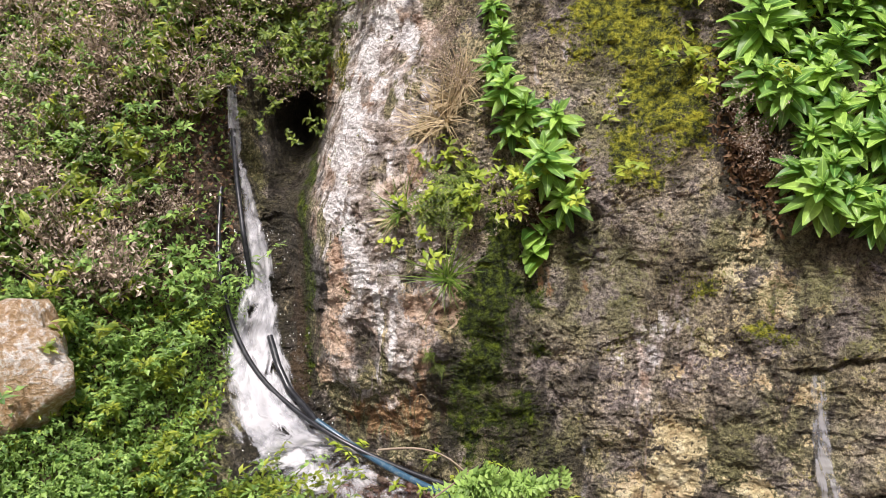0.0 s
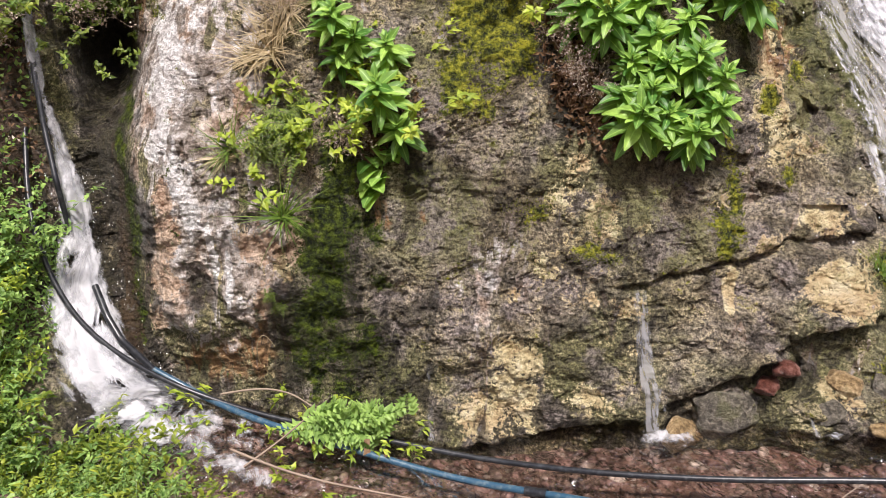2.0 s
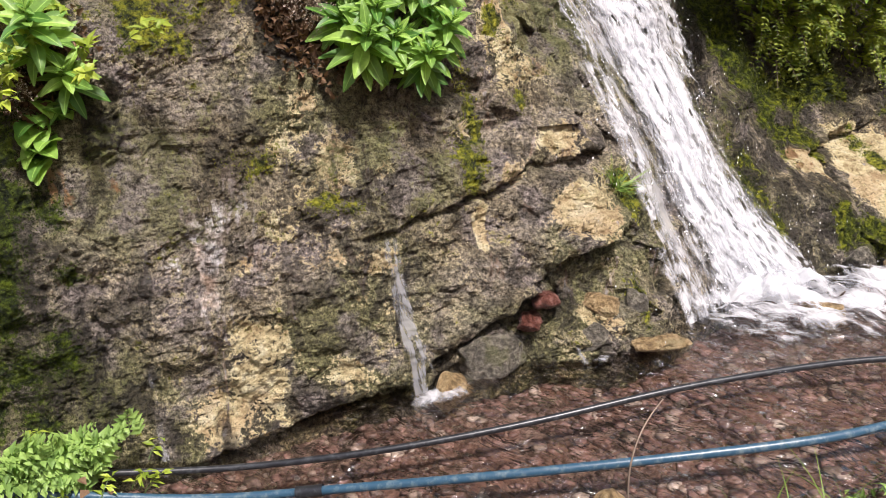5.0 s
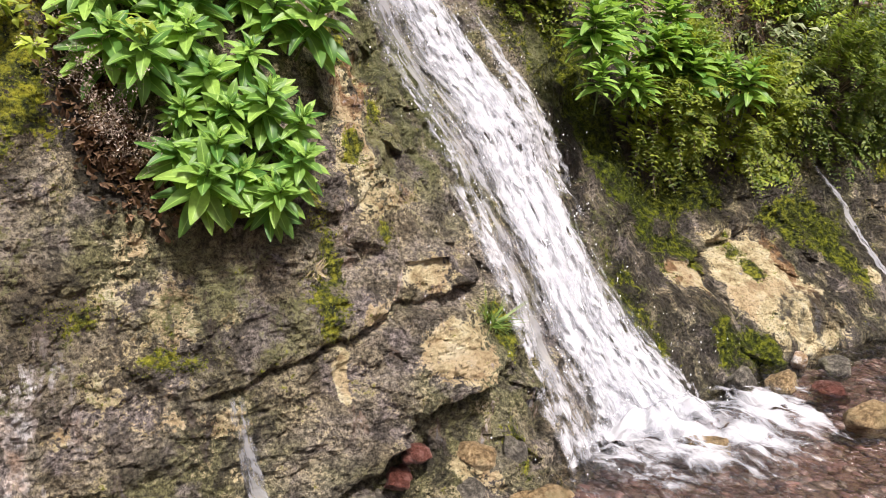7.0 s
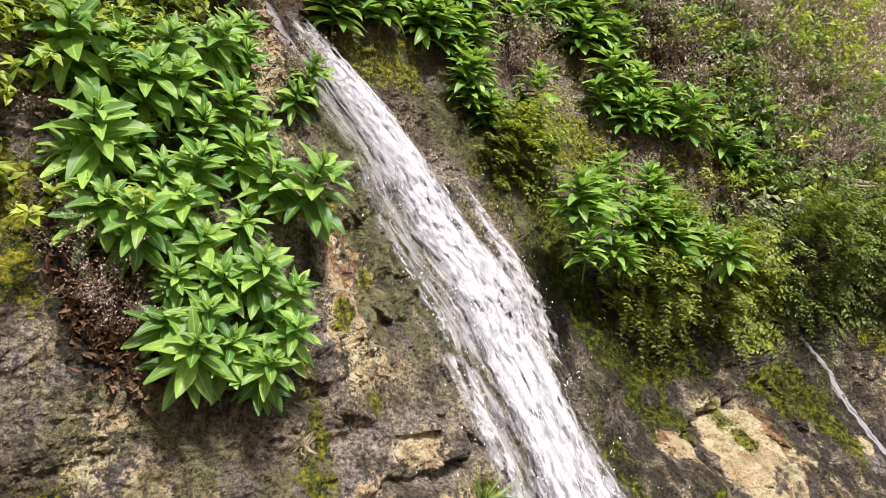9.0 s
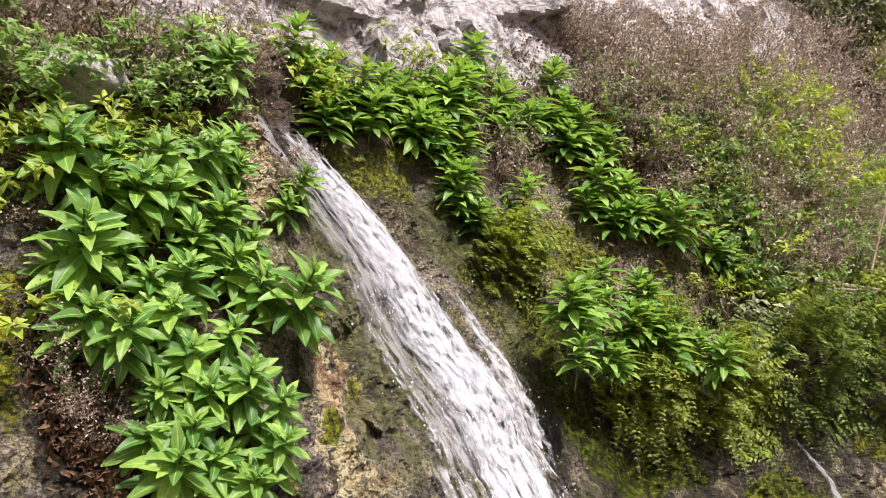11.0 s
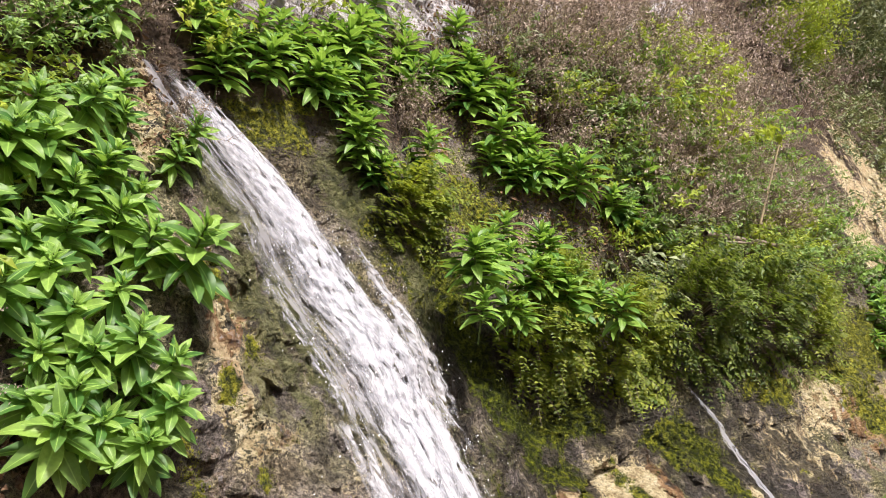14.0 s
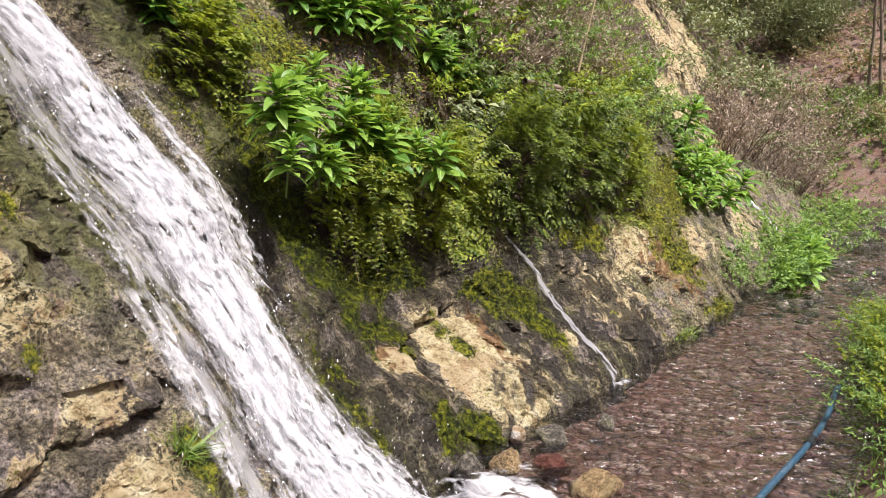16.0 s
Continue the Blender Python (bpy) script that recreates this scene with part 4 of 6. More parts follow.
def fern_mound(x, z, rx, rz, out, n, material, label):
    """A bush of fern fronds that bulges from the rock and hangs over it."""
    ob = thing("fern_bush", label, "fern", group="fern bushes on the cliff")
    so, ribs = Soup(), Soup()
    root, nr = on_rock(x, z)
    root, nr = np.array(root), np.array(nr)
    for _ in range(int(n * 1.35)):
        a, b = rng.uniform(0, 6.28), math.sqrt(rng.uniform(0, 1))
        u, v = b * math.cos(a), b * math.sin(a)
        h = math.sqrt(max(0, 1 - b * b)) * (1 - 0.55 * rng.uniform(0, 1) ** 1.6) * (1 + 0.75 * float(fbm(u * 2.5 + x * 3, v * 2.5, 2, 77)))
        p = root + np.array((u * rx, 0, v * rz)) + nr * out * h
        back = float(face(p[0], p[2])) - 0.02
        p[1] = min(p[1], back)
        w = nr * 0.6 + np.array((u * 0.9, 0, v * 0.8 + 0.15)) + 0.35 * rng.normal(size=3)
        q = frond(so, p, w, rng.uniform(0.1, 0.22), (0.05 * u, 0, -0.5 * rng.uniform(0.3, 1.4)), 6, rng.uniform(0.034, 0.06), nr * 0.8 + np.array((0, 0, 0.6)))
        if rng.uniform() < 0.5:
            ribs.tube(q[::3], 0.0015, 0.0007)
        if rng.uniform() < 0.25:
            ribs.tube(np.linspace(root + 0.3 * (p - root), p, 4), 0.003, 0.0015)
    part("foliage", so.mesh("foliage", material), ob, kind="stuff")
    part("ribbing", ribs.mesh("ribbing", TWIG), ob, "thin brown stalks", "stuff")
    return ob


def baked(name, label, category, material, soups, poses):
    """Many plants past counting as one: copies of soups at poses."""
    big = Soup()
    for i, m in enumerate(poses):
        s = soups[i % len(soups)]
        v, f = np.concatenate(s.v), np.concatenate(s.f)
        mm = np.array(m)
        big.add(v @ mm[:3, :3].T + mm[:3, 3], f)
    return tagged(new(name, big.mesh(name, material)), label, category, kind="stuff")
# ---- falling water ----
def fall_mat(name, lo, hi, stretch, body=0.88, fine=1.0):
    """White broken water: opaque strands with gaps, drawn out along the flow."""
    k = Mat(name)
    xyz = k.n.new("ShaderNodeCombineXYZ")
    k.l.new(k.attr("side"), xyz.inputs[0])
    k.l.new(k.attr("run"), xyz.inputs[1])
    k.co = xyz.outputs[0]
    strand = k.noise(9 * fine, 5, 0.55, (1, stretch * 0.5, 1), 0.5)
    lump = k.noise(27 * fine, 5, 0.62, (1, stretch * 1.5, 1), 0.8)
    gap = k.noise(17 * fine, 4, 0.6, (1, stretch * 1.3, 1), 1.0)
    f = k.math("ADD", k.math("MULTIPLY", k.math("SUBTRACT", strand, 0.5), 1.7), k.math("MULTIPLY", k.math("SUBTRACT", lump, 0.5), 1.5))
    f = k.math("ADD", k.attr("full"), k.math("ADD", f, k.math("MULTIPLY", k.math("SUBTRACT", gap, 0.5), 1.6)))
    hole = k.cells(15 * fine, "F1", "Distance", (1, stretch * 1.7, 1))
    f = k.math("SUBTRACT", f, k.ramp(k.math("ADD", hole, k.math("MULTIPLY", k.math("SUBTRACT", lump, 0.5), 1.2)), (0.1, 0.65), (0.32, 0.0)))
    a = k.ramp(f, (lo, 0.0), (hi, 1.0))
    tone = k.math("ADD", k.math("MULTIPLY", lump, 0.5), k.math("MULTIPLY", strand, 0.5))
    c = k.ramp(tone, (0.4, (0.52, 0.53, 0.57)), (0.47, (0.61, 0.62, 0.65)), (0.54, (0.67, 0.675, 0.7)), (0.62, (0.76, 0.76, 0.775)))
    k.put("Base Color", c).put("Roughness", 0.75).put("Specular IOR Level", 0.15).put("Alpha", k.math("MULTIPLY", a, body, True))
    k.bump(lump, 0.12, 0.01)
    tl, ms, tp, ma = (k.n.new("ShaderNode" + q) for q in ("BsdfTranslucent", "MixShader", "BsdfTransparent", "MixShader"))
    k.put("Alpha", 1.0)
    for lk in list(k.b.inputs["Alpha"].links):
        k.l.remove(lk)
    k.l.new(c, tl.inputs[0])
    ms.inputs[0].default_value = 0.4
    k.l.new(k.b.outputs[0], ms.inputs[1])
    k.l.new(tl.outputs[0], ms.inputs[2])
    k.l.new(k.math("MULTIPLY", a, body, True), ma.inputs[0])
    k.l.new(tp.outputs[0], ma.inputs[1])
    k.l.new(ms.outputs[0], ma.inputs[2])
    k.l.new(ma.outputs[0], k.n["Material Output"].inputs[0])
    return k.m


FALL = fall_mat("white_water", 0.38, 1.0, 0.4, 0.95)
SPLASH = fall_mat("broken_water", 0.45, 1.1, 0.3, 0.94, 0.7)
FILM = fall_mat("thin_water", 0.6, 1.6, 0.18, 0.4)
BACKING = fall_mat("milky_water", 0.4, 1.15, 0.25, 0.65)
RILL = fall_mat("trickle_water", 0.75, 1.5, 0.15, 0.5)
FOAM = fall_mat("foam", 0.5, 1.15, 0.45, 0.88, 0.45)



def sheet(name, line, out, swell, seed, material, across=40, down=260, edge=1.0):
    """Water running down the rock along a line of (x, z, width), with strands that stand proud."""
    s = np.linspace(0, 1, len(line))
    cols = np.array(line)
    dist = np.concatenate(([0], np.cumsum(np.hypot(np.diff(cols[:, 0]), np.diff(cols[:, 1])))))

    def row(v, k):
        return np.interp(v, dist, cols[:, k])

    def place(u, v):
        x = row(v, 0) + (u - 0.5) * row(v, 2) + 0.02 * fbm(v * 3, 0.0, 2, seed + 5)
        z = row(v, 1) + 0 * u
        back = np.minimum(sum(surf(x + dx, z + dz) for dx, dz in ((-0.1, 0), (0.1, 0), (0, -0.14), (0, -0.07), (0, 0), (0, 0.07), (0, 0.14))) / 7, face(x, z) + 0.02) - 0.012
        hump = np.sqrt(np.clip(1 - (2 * u - 1) ** 2, 0, 1))
        bump = fbm(u * row(v, 2) * 12, v * 4, 3, seed) * 0.5 + fbm(u * row(v, 2) * 30, v * 14, 2, seed + 9) * 0.12
        return x, back - out * hump - swell * hump * (0.5 + bump), z + 0.4 * swell * bump

    def tags(u, v):
        lip = np.clip(1.25 * (1 - np.abs(2 * u - 1) ** 2.2), 0, 1) * edge
        return {"side": (u - 0.5) * row(v, 2), "run": v, "full": lip * row(v, 3) if cols.shape[1] > 3 else lip}

    return grid_mesh(name, np.linspace(0, 1, across), np.linspace(0, dist[-1], down), place, material, tags)


def spray(n, place, lo=0.0015, hi=0.006):
    """Loose drops."""
    c = place(n)
    r = rng.uniform(lo, hi, (n, 1, 1)) * rng.uniform(0.6, 1.5, (n, 1, 3))
    o = np.array(((1, 0, 0), (-1, 0, 0), (0, 1, 0), (0, -1, 0), (0, 0, 1.4), (0, 0, -1.4)), float)
    f = np.array(((0, 2, 4), (2, 1, 4), (1, 3, 4), (3, 0, 4), (2, 0, 5), (1, 2, 5), (3, 1, 5), (0, 3, 5)))
    return Soup().add(c[:, None] + o * r, (np.arange(n)[:, None, None] * 6 + f).reshape(-1, 3))


def drop_mat():
    k = Mat("drops")
    k.put("Base Color", k.ramp(k.rand(), (0, (0.7, 0.72, 0.73)), (1, (0.8, 0.81, 0.82)))).put("Roughness", 0.6)
    return k.m


DROPS = drop_mat()


def foam_patch(name, cx, cy, rx, ry, seed, rise=0.03, much=1.0):
    """Churned white water on the stream."""
    def place(r, a):
        x, y = cx + rx * r * np.cos(a), cy + ry * r * np.sin(a)
        return x, y, level(x) + 0.012 + rise * (1 - r ** 2) * (0.8 + 0.9 * fbm(x * 9, y * 9, 4, seed))

    def tags(r, a):
        return {"side": rx * r * np.cos(a), "run": ry * r * np.sin(a), "full": much * np.clip(1.15 * (1 - r ** 1.6), 0, 1)}

    return grid_mesh(name, np.linspace(0.02, 1, 40), np.linspace(0, 2 * math.pi, 90), place, FOAM, tags)


MAIN = ((2.38, 2.52, 0.1, 0.3), (2.45, 2.4, 0.2, 0.85), (2.58, 2.2, 0.3, 1.0), (2.76, 1.9, 0.42, 1.0), (2.87, 1.55, 0.5, 1.0), (2.98, 1.2, 0.62, 1.0),
        (3.03, 0.9, 0.72, 0.95), (3.04, 0.5, 0.82, 0.9), (3.12, 0.2, 0.9, 0.95), (3.2, -0.03, 1.0, 1.0))
fall = thing("waterfall", "broad white waterfall rushing down a mossy rock face", "waterfall")
part("film", sheet("film", [(x - 0.1, z, w * 1.4, 1) for x, z, w, _ in MAIN], 0.02, 0.02, 200, FILM, 50, 240, 0.8), fall, "thin sheet of water over the rock")
part("under_sheet", sheet("under_sheet", [(x + 0.03, z, w * 0.98, q * 0.9) for x, z, w, q in MAIN], 0.03, 0.02, 205, BACKING, 50, 300), fall, "milky sheet of water under the white strands")
part("main_stream", sheet("main_stream", [(x + 0.05, z, w * 0.87, q) for x, z, w, q in MAIN], 0.04, 0.035, 210, FALL, 70, 420), fall)
part("front_sheet", sheet("front_sheet", [(x + 0.03, z, w * 0.7, q * 0.7) for x, z, w, q in MAIN], 0.06, 0.03, 230, FALL, 60, 360, 0.85), fall)
part("side_strand", sheet("side_strand", ((3.14, 1.74, 0.05, 0.8), (3.2, 1.6, 0.12, 0.8), (3.26, 1.4, 0.2, 0.9), (3.3, 1.2, 0.3, 0.9), (3.34, 1.0, 0.3, 0.6), (3.38, 0.75, 0.26, 0.0)), 0.03, 0.05, 250, FALL, 24, 130, 0.95), fall)
part("left_strand", sheet("left_strand", ((2.52, 1.6, 0.1, 0.6), (2.6, 1.2, 0.16, 0.7), (2.62, 0.8, 0.16, 0.75), (2.62, 0.4, 0.22, 0.75), (2.72, 0.0, 0.3, 0.8)), 0.02, 0.04, 260, FALL, 24, 200, 0.8), fall)


def main_drops(n):
    z = rng.uniform(-0.02, 1.9, n) ** 1.0
    x = np.interp(z, (0, 0.5, 1.2, 2), (3.2, 3.04, 2.98, 2.72)) + rng.normal(0, 1, n) * np.interp(z, (0, 1, 2), (0.42, 0.31, 0.16))
    return np.stack((x, face(x, z) - 0.04 - np.abs(rng.normal(0, 0.07, n)), z), -1)


part("spray", spray(1100, main_drops, 0.0012, 0.0042).mesh("spray", DROPS), fall, "flying drops", "stuff")
part("foam", foam_patch("foam", 3.36, 2.42, 0.8, 0.45, 270, 0.05), fall, "white foam at the foot")
part("foam", foam_patch("foam", 3.1, 2.62, 0.5, 0.3, 275, 0.12), fall, "white foam at the foot")

CASC = ((-1.09, 1.66, 0.06, 0.9), (-1.06, 1.4, 0.09, 0.9), (-1.04, 1.2, 0.07, 0.7), (-1.0, 0.99, 0.08, 0.85), (-0.97, 0.79, 0.14, 1.0), (-0.95, 0.58, 0.19, 1.0), (-0.94, 0.4, 0.26, 1.0),
        (-0.9, 0.27, 0.32, 1.0), (-0.83, 0.12, 0.37, 1.05), (-0.71, -0.02, 0.42, 1.05), (-0.52, -0.14, 0.48, 1.0))
casc = thing("cascade", "narrow white cascade in a gully beside dry weeds", "waterfall")
part("main_stream", sheet("main_stream", CASC, 0.03, 0.07, 300, SPLASH, 36, 300), casc)
part("front_sheet", sheet("front_sheet", [(x, z, w * 0.75, q * 0.9) for x, z, w, q in CASC], 0.07, 0.09, 310, SPLASH, 30, 260, 0.9), casc)


def casc_drops(n):
    z = rng.uniform(-0.1, 0.9, n)
    x = np.interp(z, (-0.1, 0.2, 0.9), (-0.6, -0.84, -1.0)) + rng.normal(0, 0.1, n)
    return np.stack((x, face(x, z) - 0.05 - np.abs(rng.normal(0, 0.06, n)), z), -1)


part("spray", spray(250, casc_drops, 0.001, 0.0035).mesh("spray", DROPS), casc, "flying drops", "stuff")
for cx, cy, rx, ry, sd in ((-0.58, 3.55, 0.42, 0.45, 320), (-0.38, 3.36, 0.32, 0.26, 330), (-0.14, 3.12, 0.26, 0.18, 340)):
    part("foam", foam_patch("foam", cx, cy, rx, ry, sd, 0.035, 0.9 if cx < -0.4 else 0.7), casc, "churned white water")

RUNS = {
    "small": ((1.46, 0.5, 0.07, 1.0), (1.47, 0.34, 0.1, 1.05), (1.5, 0.1, 0.13, 1.05), (1.54, -0.07, 0.15, 1.0), (1.55, -0.14, 0.17, 1.1)),
    "thread": ((0.59, 0.42, 0.02, 0.7), (0.6, 0.2, 0.03, 0.7), (0.61, -0.02, 0.04, 0.8), (0.62, -0.24, 0.06, 0.9)),
    "gap": ((2.05, 0.15, 0.04, 0.8), (2.08, 0.05, 0.05, 0.8), (2.1, -0.06, 0.07, 0.9)),
    "far": ((5.5, 0.86, 0.04, 1.1), (5.6, 0.66, 0.09, 1.1), (5.58, 0.4, 0.1, 1.1), (5.52, 0.18, 0.11, 1.1), (5.44, -0.02, 0.13, 1.0)),
    "farthest": ((11.3, 0.95, 0.15, 0.8), (11.35, 0.7, 0.2, 1.0), (11.5, 0.4, 0.25, 1.0), (11.6, 0.2, 0.3, 1.0)),
}
for key, line in RUNS.items():
    ob = thing("trickle", {"small": "thin clear fall from a crack in the wet rock", "far": "narrow white rill running down dark rock", "farthest": "small white cascade on a distant rock slope"}.get(key, "thin trickle down the wet rock"), "trickle", group="trickles on the cliff")
    part("strand", sheet("strand", line, 0.02, 0.02, 400 + len(key), FALL if key == "farthest" else RILL, 14, 120), ob)
    x, z, w, _ = line[-1]
    if key in ("small", "gap", "far"):
        part("foam", foam_patch("foam", x + 0.05, float(face(x, z)) - 0.1, w * 1.1, w * 0.6, 420 + len(key), 0.014, 0.9), ob)
# ---- stones, gravel and pipes ----
def stone_mat(name, dark, mid, light, moss=0.0, wet=0.5):
    k = Mat(name)
    fine, big = k.noise(45, 7, 0.7), k.noise(5, 8, 0.65)
    c = k.ramp(k.math("ADD", k.math("MULTIPLY", fine, 0.55), k.math("MULTIPLY", big, 0.45)), (0.42, dark), (0.5, mid), (0.57, light))
    if moss:
        c = k.mix(k.ramp(k.noise(8, 6), (0.52, 0.0), (0.6, moss)), c, (0.09, 0.1, 0.015))
    k.put("Base Color", c).put("Roughness", wet).bump(k.math("ADD", fine, k.math("MULTIPLY", big, 0.8)), 1.0, 0.07)
    return k.m


SAND = stone_mat("ochre_stone", (0.2, 0.13, 0.06), (0.45, 0.31, 0.15), (0.62, 0.47, 0.27), 0.3)
CREAM = stone_mat("cream_stone", (0.42, 0.26, 0.12), (0.62, 0.46, 0.3), (0.9, 0.86, 0.8), 0.0, 0.8)
RED = stone_mat("red_stone", (0.1, 0.035, 0.025), (0.2, 0.075, 0.055), (0.32, 0.16, 0.13), 0.0, 0.3)
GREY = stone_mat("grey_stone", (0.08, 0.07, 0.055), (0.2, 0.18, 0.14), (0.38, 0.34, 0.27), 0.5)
WHITE_ROCK = stone_mat("white_rock", (0.45, 0.42, 0.4), (0.66, 0.63, 0.6), (0.82, 0.8, 0.77), 0.0, 0.9)


def boulder_mesh(name, size, seed, material, sub=4, rough=0.09):
    bm = bmesh.new()
    bmesh.ops.create_icosphere(bm, subdivisions=sub, radius=1)
    r = random.Random(seed)
    cuts = [(Vector((r.gauss(0, 1), r.gauss(0, 1), r.gauss(0, 1))).normalized(), r.uniform(0.55, 0.8)) for _ in range(9)]
    for v in bm.verts:
        p = v.co.copy()
        for nrm, far in cuts:
            over = p.dot(nrm) - far
            if over > 0:
                p -= nrm * over * 0.9
        q = p + Vector((seed * 3.1, seed * 1.7, -seed * 2.3))
        cut = max(0.0, noise.noise(q * 1.1)) * 0.2
        d = 1 + rough * 1.6 * noise.noise(q * 1.4) + rough * noise.noise(q * 3.2) + 0.35 * rough * noise.noise(q * 9) - cut
        v.co = Vector((p.x * d * size[0], p.y * d * size[1], p.z * d * size[2]))
    me = bpy.data.meshes.new(name)
    bm.to_mesh(me)
    bm.free()
    me.materials.append(material)
    me.polygons.foreach_set("use_smooth", np.full(len(me.polygons), True))
    return me


def stone(x, y, z, size, seed, material, label, turn=0, category="stone", group="stones at the cliff foot", name="stone"):
    ob = tagged(new(name, boulder_mesh(name, size, seed, material, 4, 0.16 if name == "boulder" else 0.09)), label, category, group)
    ob.matrix_world = pose(x, y, z, 0, 0, turn)
    return ob


stone(-1.78, 3.12, 0.5, (0.34, 0.26, 0.34), 3, CREAM, "large cream and ochre boulder half sunk in the weeds", 20, "boulder", "boulders", "boulder")
stone(1.46, 3.97, 2.5, (0.17, 0.13, 0.12), 8, WHITE_ROCK, "white limestone boulder among dry shrubs", 10, "boulder", "boulders", "boulder")
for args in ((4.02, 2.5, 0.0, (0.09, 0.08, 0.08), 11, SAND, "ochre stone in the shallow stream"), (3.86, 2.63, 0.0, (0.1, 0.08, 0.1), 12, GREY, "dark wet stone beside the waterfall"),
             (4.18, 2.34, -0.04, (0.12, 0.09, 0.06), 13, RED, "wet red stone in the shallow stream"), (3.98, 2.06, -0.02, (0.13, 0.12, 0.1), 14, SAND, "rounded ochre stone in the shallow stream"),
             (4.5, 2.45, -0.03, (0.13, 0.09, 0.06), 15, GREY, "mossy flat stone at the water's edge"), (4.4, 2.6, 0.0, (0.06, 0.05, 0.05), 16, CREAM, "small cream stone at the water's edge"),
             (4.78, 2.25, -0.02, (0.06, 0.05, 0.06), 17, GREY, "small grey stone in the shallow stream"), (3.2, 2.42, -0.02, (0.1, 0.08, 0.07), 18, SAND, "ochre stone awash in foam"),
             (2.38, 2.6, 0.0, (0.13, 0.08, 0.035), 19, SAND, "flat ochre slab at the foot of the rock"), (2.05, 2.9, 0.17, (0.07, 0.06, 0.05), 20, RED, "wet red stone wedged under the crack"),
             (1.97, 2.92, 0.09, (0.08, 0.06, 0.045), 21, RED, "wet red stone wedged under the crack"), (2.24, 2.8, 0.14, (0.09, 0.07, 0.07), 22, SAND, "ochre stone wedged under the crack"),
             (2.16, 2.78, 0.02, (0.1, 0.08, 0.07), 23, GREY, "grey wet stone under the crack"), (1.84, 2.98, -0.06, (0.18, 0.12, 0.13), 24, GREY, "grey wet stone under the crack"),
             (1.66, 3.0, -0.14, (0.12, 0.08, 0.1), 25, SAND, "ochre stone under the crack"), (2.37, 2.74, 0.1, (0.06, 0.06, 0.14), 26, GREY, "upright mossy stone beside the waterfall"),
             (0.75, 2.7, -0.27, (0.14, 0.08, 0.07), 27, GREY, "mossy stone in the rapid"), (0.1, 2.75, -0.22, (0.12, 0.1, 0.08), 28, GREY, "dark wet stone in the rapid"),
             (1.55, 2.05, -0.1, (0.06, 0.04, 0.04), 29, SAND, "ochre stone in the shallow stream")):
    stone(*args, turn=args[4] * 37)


def gravel_mesh(n, place, lo, hi, material, flat=0.5):
    """Loose pebbles, each a rough twelve-cornered lump."""
    phi = (1 + 5 ** 0.5) / 2
    o = np.array([(a, b * phi, 0) for a in (-1, 1) for b in (-1, 1)] + [(0, a, b * phi) for a in (-1, 1) for b in (-1, 1)] + [(b * phi, 0, a) for a in (-1, 1) for b in (-1, 1)], float) / 1.9
    bm = bmesh.new()
    for c in o:
        bm.verts.new(c)
    bmesh.ops.convex_hull(bm, input=bm.verts)
    bm.verts.index_update()
    f = np.array([[v.index for v in fa.verts] for fa in bm.faces])
    o = np.array([v.co[:] for v in bm.verts])
    bm.free()
    c = place(n)
    r = np.exp(rng.uniform(math.log(lo), math.log(hi), (n, 1, 1)))
    a = rng.uniform(0, 6.28, n)
    sh = o[None] * (1 + 0.22 * rng.normal(size=(n, len(o), 1))) * np.stack((rng.uniform(0.8, 1.4, n), rng.uniform(0.6, 1.0, n), rng.uniform(0.35, 0.8, n) * flat * 1.6), -1)[:, None]
    rot = np.stack((sh[..., 0] * np.cos(a)[:, None] - sh[..., 1] * np.sin(a)[:, None], sh[..., 0] * np.sin(a)[:, None] + sh[..., 1] * np.cos(a)[:, None], sh[..., 2]), -1)
    return Soup().add(c[:, None] + rot * r, (np.arange(n)[:, None, None] * len(o) + f).reshape(-1, 3)).mesh("gravel", material, True)


def pebble_mat():
    k = Mat("pebbles")
    c = k.ramp(k.rand(), (0.0, (0.09, 0.055, 0.045)), (0.3, (0.24, 0.14, 0.12)), (0.6, (0.3, 0.19, 0.165)), (0.85, (0.28, 0.23, 0.19)), (0.96, (0.42, 0.34, 0.28)), (1.0, (0.62, 0.55, 0.48)))
    fine = k.noise(50, 5)
    k.put("Base Color", k.mix(k.ramp(fine, (0.4, 0.5), (0.6, 0.0)), c, (0.12, 0.08, 0.065))).put("Roughness", 0.45).bump(fine, 0.5, 0.01)
    return k.m


PEBBLE = pebble_mat()


def bed_spots(x0, x1, lift=0.0):
    def place(n):
        x = rng.uniform(x0, x1, n)
        lo, hi = near_edge(x) - 0.1, face(x, 0 * x) + 0.1
        y = lo + (hi - lo) * rng.uniform(0, 1, n)
        return np.stack((x, y, bed(x, y) + lift), -1)
    return place


tagged(new("gravel", gravel_mesh(6500, bed_spots(-0.8, 6.0), 0.006, 0.045, PEBBLE, 0.35)), "red-brown and pale pebbles on the stream bed", "gravel", kind="stuff")
tagged(new("gravel", gravel_mesh(3000, bed_spots(6.0, 15.0), 0.012, 0.06, PEBBLE, 0.35)), "red-brown pebbles on the stream bed", "gravel", kind="stuff")
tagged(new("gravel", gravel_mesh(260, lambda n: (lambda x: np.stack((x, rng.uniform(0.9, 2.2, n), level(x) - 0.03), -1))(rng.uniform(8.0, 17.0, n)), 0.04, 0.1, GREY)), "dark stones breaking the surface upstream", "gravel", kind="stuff")


